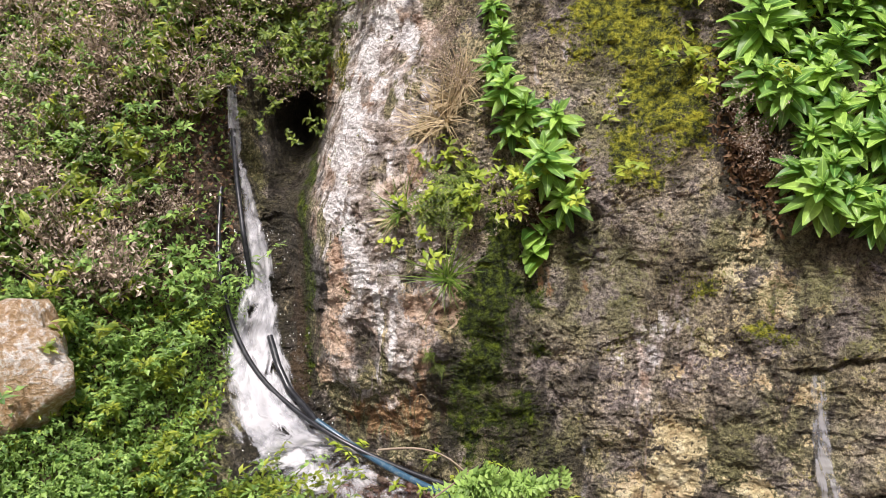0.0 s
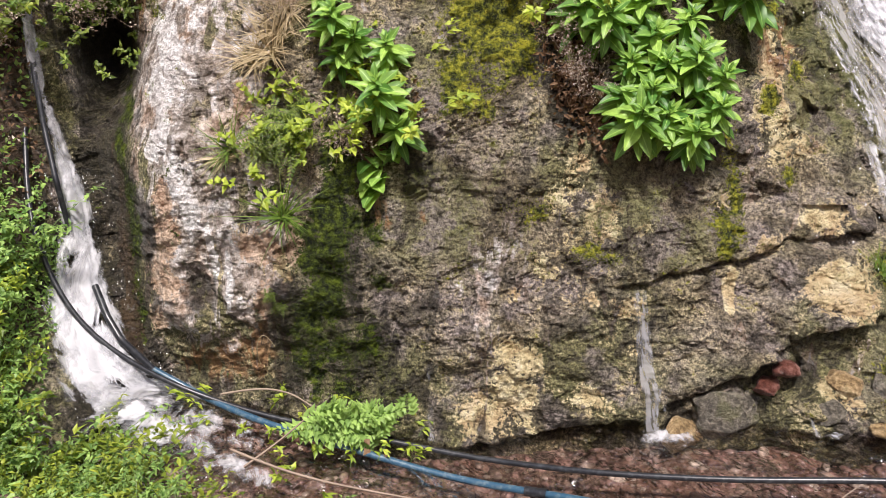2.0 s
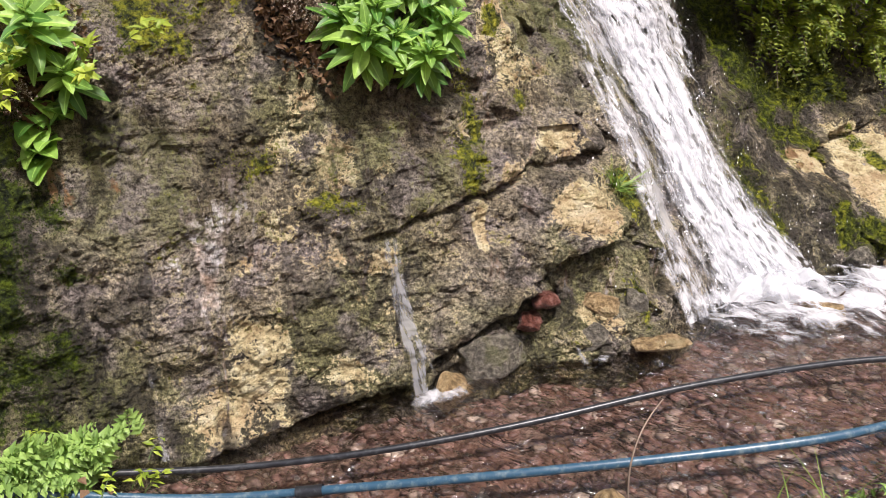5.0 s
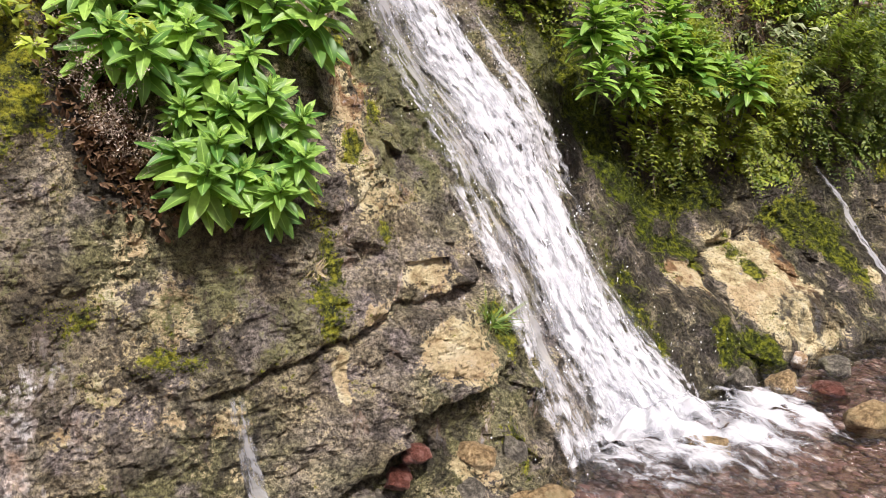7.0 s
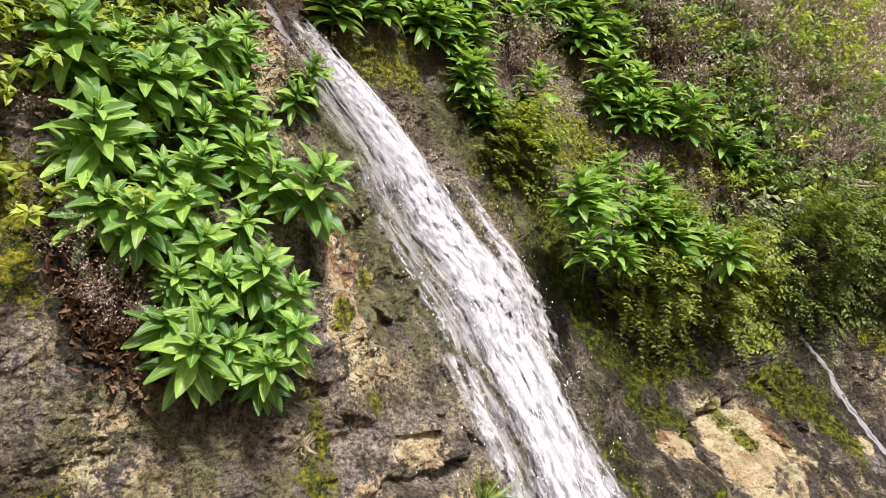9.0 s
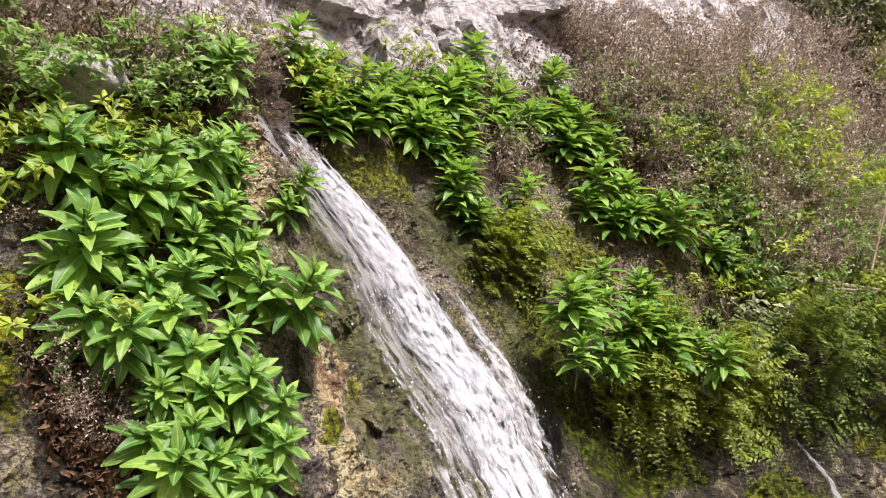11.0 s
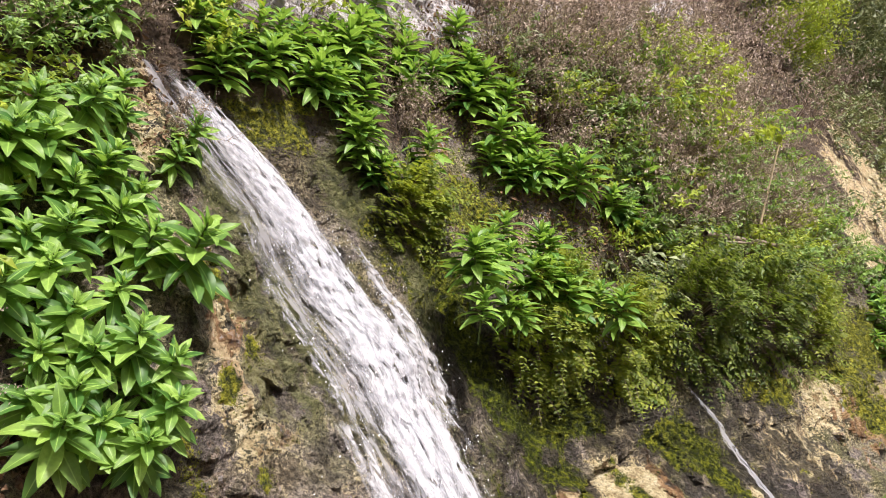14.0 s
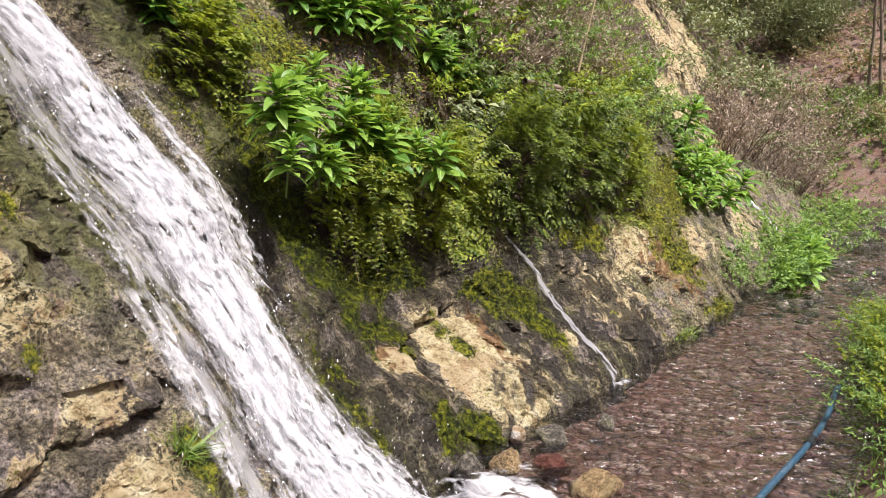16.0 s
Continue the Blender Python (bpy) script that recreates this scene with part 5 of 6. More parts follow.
def plastic(name, colour, scuff):
    k = Mat(name)
    f = k.noise(35, 6, 0.7)
    k.put("Base Color", k.mix(k.ramp(f, (0.5, 0.0), (0.65, 0.6)), colour, scuff)).put("Roughness", 0.35).bump(f, 0.2, 0.004)
    return k.m


BLUE = plastic("blue_pipe", (0.02, 0.06, 0.1), (0.14, 0.18, 0.19))
BLACK = plastic("black_pipe", (0.012, 0.013, 0.016), (0.06, 0.065, 0.07))


def spline(points, n=160):
    """A smooth line through points."""
    p = np.array(points, float)
    d = np.concatenate(([0], np.cumsum(np.linalg.norm(np.diff(p, axis=0), axis=1))))
    s = np.linspace(0, d[-1], n)
    q = np.stack([np.interp(s, d, p[:, k]) for k in range(3)], -1)
    for _ in range(30):
        q[1:-1] = 0.25 * q[:-2] + 0.5 * q[1:-1] + 0.25 * q[2:]
    return q


def pipe(points, radius, material, label, collars=()):
    line = spline(points)
    ob = thing("water_pipe", label, "pipe", group="water pipes in the stream")
    part("tube", Soup().tube(line, radius, radius, 12).mesh("tube", material, True), ob)
    for c in collars:
        i = int(c * (len(line) - 3))
        part("collar", Soup().tube(line[i:i + 3], radius * 1.35, radius * 1.35, 12).mesh("collar", BLACK, True), ob, "black joint")
    return ob


pipe(((-0.62, 3.78, 0.04), (-0.46, 3.76, -0.08), (-0.16, 3.52, -0.15),
      (0.2, 3.3, -0.19), (0.5, 3.15, -0.25), (0.68, 3.04, -0.275), (0.91, 2.88, -0.245), (1.28, 2.52, -0.16), (1.56, 2.27, -0.1), (1.84, 2.06, -0.06), (2.31, 1.76, -0.015), (3.2, 1.55, 0.0), (4.2, 1.4, 0.0), (4.5, 1.33, 0.0), (4.86, 1.26, 0.0), (5.3, 1.2, 0.0), (5.85, 1.19, 0.0), (6.15, 1.14, -0.05)),
     0.0155, BLUE, "long blue plastic water pipe lying in the stream", (0.25, 0.62, 0.84))
pipe(((-1.14, 4.34, 1.2), (-1.12, 4.04, 0.74), (-1.06, 3.93, 0.56), (-0.97, 3.83, 0.36), (-0.88, 3.79, 0.22), (-0.7, 3.72, 0.1), (-0.5, 3.74, -0.06), (-0.1, 3.54, -0.15), (0.26, 3.38, -0.18), (0.77, 3.14, -0.235), (1.21, 2.8, -0.16), (1.65, 2.56, -0.1), (2.2, 2.33, -0.03), (2.78, 2.08, -0.005), (3.15, 1.85, 0.0), (3.4, 1.5, 0.02), (3.45, 1.1, 0.08)),
     0.0125, BLACK, "black plastic water pipe lying in the stream")
pipe(((-1.09, 4.44, 1.68), (-1.07, 4.3, 1.35), (-1.04, 4.22, 1.1), (-0.99, 4.1, 0.86), (-0.97, 4.12, 0.66)), 0.013, BLACK, "black pipe running down the gully beside the cascade")
pipe(((-0.86, 4.0, 0.38), (-0.8, 3.88, 0.27), (-0.74, 3.81, 0.18), (-0.61, 3.775, 0.035)), 0.0165, BLACK, "black pipe joining the blue pipe in the cascade")
# ---- plants ----
class Pool:
    """Prototypes of one plant; each call sets one down, the first ones themselves and then copies."""

    def __init__(self, protos):
        self.protos, self.used = protos, 0

    def put(self, m, which=None, label=""):
        k = (self.used if which is None else which) % len(self.protos)
        self.used += 1
        ob = self.protos[k]
        if ob.get("set_down"):
            ob = copy_thing(ob, m)
        else:
            ob.matrix_world = m
            ob["set_down"] = 1
        return tagged(ob, label)


def spot(x, z, out=0.0, turn=None, upright=0.5, size=1.0):
    p, n = on_rock(x, z, out)
    return stand(p, n, rng.uniform(0, 6.28) if turn is None else turn, upright, size * rng.uniform(0.85, 1.15))


herbs = Pool([broad_herb(32, 0.24, 0.14), broad_herb(36, 0.3, 0.145), broad_herb(26, 0.18, 0.135), broad_herb(34, 0.26, 0.13)])
HERBS_BY_FALL = ((1.39, 2.05), (1.51, 1.98), (1.69, 2.12), (1.68, 1.88), (1.97, 2.31), (1.82, 1.98), (1.5, 1.74), (1.25, 1.67), (1.52, 1.63), (1.96, 1.64),
                 (1.75, 1.49), (1.46, 1.42), (1.58, 1.4), (1.51, 1.28), (1.62, 1.24), (1.75, 1.34), (1.46, 1.2), (1.65, 1.13), (1.51, 2.19), (1.9, 1.88), (1.6, 1.75), (1.36, 1.55), (1.7, 1.6), (1.38, 1.9), (1.55, 1.5), (1.68, 1.4), (1.42, 1.3), (1.56, 1.18), (1.85, 1.72), (1.3, 1.78), (1.45, 1.85), (1.78, 1.8), (1.62, 2.02), (1.72, 1.22))
HERBS_ABOVE = ((1.4, 2.23), (1.35, 2.35), (1.48, 2.18), (1.64, 2.17), (1.95, 2.34), (1.55, 2.05), (1.77, 1.94), (1.3, 2.1), (1.26, 1.8), (1.96, 2.2), (1.28, 1.6), (1.8, 2.2),
               (2.04, 2.75), (1.8, 2.57), (1.94, 2.78), (2.04, 2.63), (2.2, 2.1), (2.29, 2.19))
HERBS_RIGHT = ((2.66, 2.77), (2.97, 2.89), (3.23, 2.92), (3.57, 2.99), (2.64, 2.62), (2.91, 2.67), (3.18, 2.72), (3.46, 2.74), (3.87, 3.01), (3.77, 2.77), (4.32, 3.0), (4.83, 3.21), (4.44, 2.82), (3.21, 2.53), (3.46, 2.5),
               (3.42, 2.21), (3.54, 2.12), (4.01, 2.23), (2.8, 2.8), (3.08, 2.82), (3.4, 2.88), (3.7, 2.9), (4.1, 2.9), (3.35, 2.62), (3.62, 2.66), (3.48, 2.28), (3.62, 2.2), (4.05, 2.68))
HERBS_SLOPE = ((4.82, 2.79), (4.99, 2.68), (4.86, 2.97), (4.6, 2.9), (4.7, 2.7), (4.71, 2.37), (4.95, 2.31), (5.09, 2.24), (4.73, 2.18), (5.11, 2.08), (4.85, 2.4), (5.0, 2.45), (4.88, 2.2), (5.83, 3.15), (5.75, 2.95), (7.64, 3.88), (7.23, 3.3), (7.52, 3.23), (6.84, 3.12), (7.91, 3.41), (7.1, 3.2),
               (5.88, 2.12), (5.78, 1.88), (5.47, 2.02), (5.6, 1.95), (4.11, 1.65), (4.41, 1.5), (4.03, 1.48), (4.61, 1.62), (4.81, 1.72), (4.98, 1.65), (5.05, 1.48), (4.8, 1.46), (5.13, 1.37), (4.51, 1.72), (4.71, 1.78), (4.25, 1.6), (4.3, 1.7), (8.6, 0.85), (8.9, 0.8), (9.2, 0.75), (9.0, 1.0), (9.2, 1.25), (8.9, 1.15), (9.5, 1.0))
for i, (x, z) in enumerate(HERBS_BY_FALL + HERBS_ABOVE):
    herbs.put(spot(x, z - 0.09, -0.01, upright=0.35, size=0.95 if z > 1.5 else 0.85), label="bright green broad-leaved herb hanging over the rock beside the waterfall")
for i, (x, z) in enumerate(HERBS_RIGHT + HERBS_SLOPE):
    on_mound = 3.9 < x < 5.3 and z < 1.9
    herbs.put(spot(x - ((0.58 if x < 4.6 else 0.36) if on_mound else 0), z - (0.28 if on_mound else 0.2 if z > 2.6 and x < 3.7 else 0.1), 0.3 if on_mound else -0.01, upright=0.85 if on_mound else 0.75, size=1.1 if on_mound else 1.0 if x < 4 else 1.25), label="lush green broad-leaved herb on the mossy slope")
for x, z in (HERBS_RIGHT + HERBS_SLOPE)[::2]:
    on_mound = 3.9 < x < 5.3 and z < 1.9
    herbs.put(spot(x + rng.uniform(-0.14, 0.14) - ((0.58 if x < 4.6 else 0.36) if on_mound else 0), z + rng.uniform(-0.12, 0.1) - (0.22 if on_mound else 0), 0.25 if on_mound else -0.01, upright=0.85 if on_mound else 0.75, size=1.0), label="lush green broad-leaved herb on the mossy slope")
for x, z, s in ((0.23, 1.9, 0.7), (0.27, 1.77, 0.7), (0.25, 1.62, 0.7), (0.29, 1.47, 0.75), (0.31, 1.36, 1.0), (0.37, 1.42, 0.8), (0.51, 1.38, 0.75), (0.46, 1.16, 0.8), (0.53, 1.06, 0.85)):
    herbs.put(spot(x, z, -0.01, upright=0.4, size=s), label="green broad-leaved herb in a mossy crevice")
for x, z in ((9.88, 1.05), (10.22, 0.8), (9.57, 1.3), (9.7, 1.0), (10.0, 0.9), (10.5, 0.6)):
    herbs.put(spot(x, z, upright=0.6, size=1.5), label="bright green herb on the distant rock slope")
for k in range(16):
    x = rng.uniform(8.3, 11.5)
    y = float(face(x, 0.0)) - rng.uniform(0.05, 0.4)
    herbs.put(pose(x, y, float(bed(x, y)) + 0.05, rng.uniform(-15, 15), rng.uniform(-15, 15), rng.uniform(0, 360)) @ Matrix.Scale(rng.uniform(1.0, 1.6), 4), label="lush green herb at the stream's edge")

# broad round-leaved clump below the crevice
clump = thing("round_leaf_plant", "glossy green plant with rounded leaves hanging from a crevice", "plant")
ROUND = [big_leaf(c, 0.3) for c in (0.5, 1.1)]
for i in range(26):
    p, n = on_rock(0.43 + rng.uniform(-0.06, 0.06), 0.98 + rng.uniform(-0.12, 0.1), -0.01)
    lf = part("leaf", ROUND[i % 2], clump)
    w = (n * 0.8 + Vector((rng.uniform(-0.9, 0.9), 0, rng.uniform(-0.7, 0.6)))).normalized()
    s = rng.uniform(0.07, 0.15)
    lf.matrix_world = Matrix.Translation(p) @ w.to_track_quat("X", "Z").to_matrix().to_4x4() @ Matrix.Diagonal((s, s * 1.2, s, 1))


def hanging_fern(n, length, material, name="hanging_fern", label="drooping fern hanging over the rock", leaf=0.045):
    ob = thing(name, label, "fern", group="ferns on the cliff")
    so, ribs = Soup(), Soup()
    for _ in range(n):
        a = rng.uniform(0, 6.28)
        w = np.array((math.cos(a) * 0.9, math.sin(a) * 0.75 + 0.15, rng.uniform(0.3, 1.0)))
        p = frond(so, (0.1 * rng.normal(), 0.1 * rng.normal(), -0.02), w, length * rng.uniform(0.5, 1.05), (0, -0.75 * rng.uniform(0.5, 1.3), -0.1), 13, leaf * rng.uniform(0.7, 1.2), (0, 0.4, 1))
        ribs.tube(p[::3], 0.0015, 0.0007)
    part("foliage", so.mesh("foliage", material), ob, kind="stuff")
    part("ribbing", ribs.mesh("ribbing", TWIG), ob, "thin dark ribs", "stuff")
    return ob


ferns = Pool([hanging_fern(70, 0.32, FERN), hanging_fern(60, 0.36, FERN_DARK), hanging_fern(75, 0.28, FERN)])
for x, z, rx, rz, out, n, mat, lab in ((4.5, 1.2, 0.42, 0.36, 0.34, 300, FERN, "bright green fern bush hanging over wet rock"), (5.1, 1.12, 0.36, 0.34, 0.3, 240, FERN, "green fern bush hanging over wet rock"),
                                       (5.85, 1.22, 0.5, 0.42, 0.45, 330, FERN_DARK, "dark dense fern bush hanging over wet rock"), (6.55, 1.2, 0.45, 0.42, 0.4, 260, FERN_DARK, "dark fern bush with dry stalks hanging over wet rock"),
                                       (7.2, 1.1, 0.4, 0.35, 0.3, 170, FERN, "green fern bush on the rock slope"), (3.66, 1.9, 0.2, 0.22, 0.16, 130, FERN, "small fern bush beside the waterfall"), (4.75, 1.45, 0.3, 0.22, 0.2, 130, FERN, "small bright fern bush under broad leaves")):
    fern_mound(x, z, rx, rz, out, n, mat, lab)
for x, z, s in ((0.04, 1.13, 0.7), (-0.04, 1.05, 0.7), (0.1, 1.2, 0.6), (-0.72, 1.72, 0.9), (-0.84, 1.68, 0.9), (-0.62, 1.78, 0.7), (-0.06, 0.42, 0.3), (-0.02, 0.36, 0.3), (1.25, 1.45, 0.5)):
    ferns.put(spot(x, z, 0.0, turn=rng.uniform(-0.4, 0.4), upright=0.05, size=s * 0.75), 1, "small dark fern in a rock crevice")

# the pinnate plant that grows beside the pipes
foot = thing("pinnate_fern", "bright green fern with paired leaflets beside the pipes", "fern")
for i in range(46):
    a, so = rng.uniform(-0.3, 3.4), Soup()
    p = frond(so, (0.24 + 0.09 * rng.normal(), 3.33 + 0.03 * rng.normal(), -0.19 + 0.12 * rng.uniform()), (math.cos(a) * 0.7, -rng.uniform(0.1, 0.6), 0.5 + 0.5 * math.sin(a)), rng.uniform(0.14, 0.26), (0.1 * math.cos(a), -0.1, -0.25), 6, 0.06, (0, -0.6, 0.8))
    part("frond", so.tube(p, 0.002, 0.001).mesh("frond", WEED), foot)
for cx, cy, cz in ((-0.2, 3.6, -0.1), (-0.1, 3.55, -0.1), (0.22, 3.12, -0.2), (0.35, 3.26, -0.2)):
    st, lv = weed_soup(7, 0.12, 0.5, 0.045, 12)
    ob = thing("yellow_weed", "small yellow-green weed beside the pipes", "weed", pose(cx, cy, cz), "yellow-green weeds")
    part("stalk_mass", st.mesh("stalk_mass", HERB_STEM), ob, kind="stuff")
    part("foliage", lv.mesh("foliage", LIME_LEAF), ob, kind="stuff")


def weed(stems, tall, spread, leaf, material, name, label, per=22):
    ob = thing(name, label, "weed", group="weeds on the banks")
    st, lv = weed_soup(stems, tall, spread, leaf, per)
    part("stalk_mass", st.mesh("stalk_mass", HERB_STEM), ob, kind="stuff")
    part("foliage", lv.mesh("foliage", material), ob, kind="stuff")
    return ob


def dry(stems, tall, spread, heads, label):
    ob = thing("dry_shrub", label, "shrub", group="dry shrubs on the slope")
    tw, hd = dry_shrub_soup(stems, tall, spread, heads)
    part("twig_mass", tw.mesh("twig_mass", TWIG), ob, kind="stuff")
    part("seed_fluff", hd.mesh("seed_fluff", SEED), ob, "pale fluffy seed heads", "stuff")
    return ob


WEED_SOUPS = [weed_soup(14, 0.3, 0.5, 0.05, 22)[1], weed_soup(18, 0.22, 0.7, 0.04, 22)[1], weed_soup(10, 0.4, 0.4, 0.065, 18)[1]]
DRY_SOUPS = [dry_shrub_soup(16, 0.42, 0.6, 0.35), dry_shrub_soup(18, 0.34, 0.7, 0.2), dry_shrub_soup(14, 0.5, 0.45, 0.5)]


def undergrowth(places, label, material=None, upright=0.6, lo=0.7, hi=1.2, out=0.0):
    return baked("undergrowth", label, "undergrowth", material or WEED, WEED_SOUPS, [spot(x, z, out, upright=upright, size=rng.uniform(lo, hi)) for x, z in places])


def dead_stalks(places, label, upright=0.6, lo=0.7, hi=1.2):
    at = [spot(x, z, 0, upright=upright, size=rng.uniform(lo, hi)) for x, z in places]
    baked("dead_stalks", label, "dry stalks", TWIG, [s[0] for s in DRY_SOUPS], at)
    baked("seed_fluff", "pale fluffy seed heads on " + label, "seed heads", SEED, [s[1] for s in DRY_SOUPS], at)


weeds = Pool([weed(14, 0.3, 0.5, 0.045, WEED, "green_weed", "leafy green weed on the bank"), weed(18, 0.22, 0.7, 0.035, WEED, "green_weed", "leafy green weed on the bank"), weed(12, 0.36, 0.4, 0.05, FERN, "green_weed", "leafy green weed on the bank")])
limes = Pool([weed(12, 0.24, 0.5, 0.06, LIME_LEAF, "yellow_weed", "yellow-green leafy weed on the rock", 14)])
shrubs = Pool([dry(18, 0.42, 0.55, 0.5, "dry brown weed stalks with pale seed heads"), dry(20, 0.34, 0.7, 0.3, "dry brown weed stalks with pale seed heads"), dry(15, 0.5, 0.45, 0.7, "dry brown weed stalks with pale seed heads")])

for x, z in ((1.27, 2.29), (1.39, 2.26), (1.21, 2.17), (1.21, 1.72), (1.66, 2.37), (0.12, 1.2), (0.22, 1.27), (0.34, 1.3), (0.17, 1.14), (0.07, 1.02), (2.47, 2.72), (2.5, 2.82), (0.55, 1.3), (1.25, 2.23), (1.34, 2.28), (1.17, 2.09), (1.45, 2.32), (1.21, 2.3), (1.1, 2.3), (3.45, 3.15), (6.2, 1.9)):
    limes.put(spot(x, z, upright=0.5, size=0.8 if x < 1 else 1.0))


def scatter(n, x0, x1, low, high):
    """Random places on the rock between two heights that may change with x."""
    for _ in range(n):
        x = rng.uniform(x0, x1)
        a, b = (h(x) if callable(h) else h for h in (low, high))
        yield x, rng.uniform(a, b)


# left bank: lush below, dry above
for x, z in scatter(30, -2.6, -1.3, 0.6, 2.3):
    shrubs.put(spot(x, z, upright=0.45, size=rng.uniform(0.7, 1.1)))
dead_stalks(scatter(46, -3.4, -1.3, 0.7, 3.4), "dry stalks on the left bank", 0.45)
for x, z in scatter(30, -2.4, -1.35, 0.55, 2.2):
    weeds.put(spot(x, z, upright=0.5, size=rng.uniform(0.7, 1.2)))
undergrowth(scatter(230, -3.4, -1.3, 0.5, 3.4), "green weeds among dry stalks on the bank", None, 0.5, 0.4, 0.9)
undergrowth(scatter(40, -3.2, -1.3, 0.6, 3.2), "dark green weeds among dry stalks on the bank", FERN_DARK, 0.5)
for x, z in scatter(40, -2.2, -1.15, -0.02, 0.55):
    weeds.put(spot(x, z, upright=0.7, size=rng.uniform(0.45, 0.75)))
undergrowth(scatter(120, -2.8, -1.15, -0.1, 0.62), "lush low weeds on the bank", None, 0.7, 0.4, 0.75)
undergrowth(scatter(70, -2.8, -1.05, -0.1, 0.6), "yellow-green weeds on the bank", LIME_LEAF, 0.7, 0.3, 0.5)
for x, z in scatter(12, -1.3, -0.75, 1.6, 2.4):
    shrubs.put(spot(x, z, upright=0.2, size=0.8))
undergrowth(scatter(40, -1.25, -0.6, 1.58, 2.8), "dark leafy growth over the gully", FERN_DARK, 0.3, 0.7, 1.0)
undergrowth(scatter(50, -3.0, -1.4, 1.2, 3.0), "fresh green weeds among dry stalks on the bank", LIME_LEAF, 0.5, 0.4, 0.8)
# above the wall and left of the fall
for x, z in scatter(22, -0.4, 2.2, 2.25, 2.9):
    shrubs.put(spot(x, z, upright=0.6, size=0.9))
dead_stalks(scatter(18, -0.6, 1.9, 2.4, 3.0), "dry stalks on the ledge above")
undergrowth(scatter(34, -0.6, 1.9, 2.1, 2.7), "green weeds on the ledge above", None, 0.6)
for x, z in ((0.02, 1.75), (0.08, 1.66), (0.05, 1.85), (0.12, 1.6), (1.2, 1.6), (1.24, 1.4), (1.3, 1.3), (1.2, 1.5), (1.1, 2.1), (1.2, 1.95), (0.36, 1.12), (0.28, 1.08), (2.2, 1.85), (2.25, 2.2), (2.1, 2.5), (2.35, 2.75)):
    shrubs.put(spot(x, z, upright=0.0, size=0.4))
# right slope
for x, z in scatter(60, 5.4, 8.4, lambda x: 1.75 + 0.02 * x, lambda x: 3.0 + 0.05 * x):
    if math.hypot(x - 7.2, z - 2.9) > 0.6:
        shrubs.put(spot(x, z, upright=0.6, size=rng.uniform(0.8, 1.3)))
for x, z in scatter(46, 4.9, 8.2, lambda x: 3.0 + 0.1 * (x - 5), lambda x: 3.8 + 0.15 * (x - 5)):
    if math.hypot(x - 7.3, z - 3.1) > 0.6:
        shrubs.put(spot(x, z, upright=0.6, size=rng.uniform(0.8, 1.3)))
for x, z, k in ((4.0, 2.55, 0.7), (4.1, 2.45, 0.7), (3.95, 2.4, 0.6), (4.2, 2.6, 0.6), (5.35, 2.3, 0.8), (5.4, 2.6, 0.9), (5.3, 2.9, 0.9)):
    shrubs.put(spot(x, z, upright=0.6, size=k))
dead_stalks(scatter(46, 5.5, 9.4, 1.8, 3.8), "dry stalks on the right slope", 0.6, 0.9, 1.5)
dead_stalks(scatter(12, 2.6, 5.0, 2.9, 3.1), "dry stalks below the white cliff", 0.6, 0.35, 0.55)
for x, z in scatter(32, 5.2, 8.0, 1.4, 3.2):
    weeds.put(spot(x, z, upright=0.6, size=rng.uniform(0.8, 1.2)))
undergrowth(scatter(100, 5.3, 10, 1.4, 3.6), "green weeds among dry stalks on the slope", None, 0.6)
undergrowth(scatter(50, 5.3, 10, 1.4, 3.4), "olive weeds among dry stalks on the slope", OLIVE, 0.6)
undergrowth(scatter(110, 5.2, 9.0, 1.6, 3.6), "yellow-green weeds on the slope", LIME_LEAF, 0.6, 0.5, 1.0)
undergrowth(((7.35, 3.3), (7.2, 3.2), (7.5, 3.35), (7.3, 3.05), (6.9, 2.6), (6.8, 2.45), (6.85, 2.75)), "bright yellow-green clump on the slope", LIME_LEAF, 0.6, 1.1, 1.5, 0.35)
dead_stalks(scatter(26, 9.0, 18, lambda x: 3.3 + 0.05 * (x - 9), 5.2), "tall dry stalks far along the slope", 0.6, 1.3, 2.2)
dead_stalks(scatter(26, 11.5, 20, 0.0, 1.3), "tall dry stalks by the stream", 0.7, 1.6, 2.8)
undergrowth(scatter(64, 12.5, 22, 0.6, 5.0), "olive growth far along the slope", OLIVE, 0.6, 1.4, 2.4)
undergrowth(scatter(12, 8.3, 11.0, -0.02, 0.25), "lush growth at the foot of the slope", None, 0.8, 0.8, 1.4, 0.15)
baked("undergrowth", "lush green weeds along the stream's edge", "undergrowth", WEED, WEED_SOUPS,
      [pose(x, y, float(bed(x, y)) + 0.02, 0, 0, rng.uniform(0, 360)) @ Matrix.Scale(rng.uniform(1.0, 1.9), 4) for x, y in ((q, 1.45 + rng.uniform(0.0, 0.6)) for q in rng.uniform(9.5, 18, 20))])
baked("undergrowth", "green weeds on the near bank far along", "undergrowth", WEED, WEED_SOUPS,
      [pose(x, y, float(bed(x, y)) + 0.02, 0, 0, rng.uniform(0, 360)) @ Matrix.Scale(rng.uniform(0.9, 1.8), 4) for x, y in ((q, float(near_edge(q)) - rng.uniform(0.2, 0.9)) for q in rng.uniform(11, 17, 40))])
for x, y in ((6.68, 2.27), (6.8, 2.32), (6.6, 2.35)):
    weeds.put(pose(x, y, -0.03, 0, 0, x * 300) @ Matrix.Scale(0.4, 4), label="small cress clump in the water")

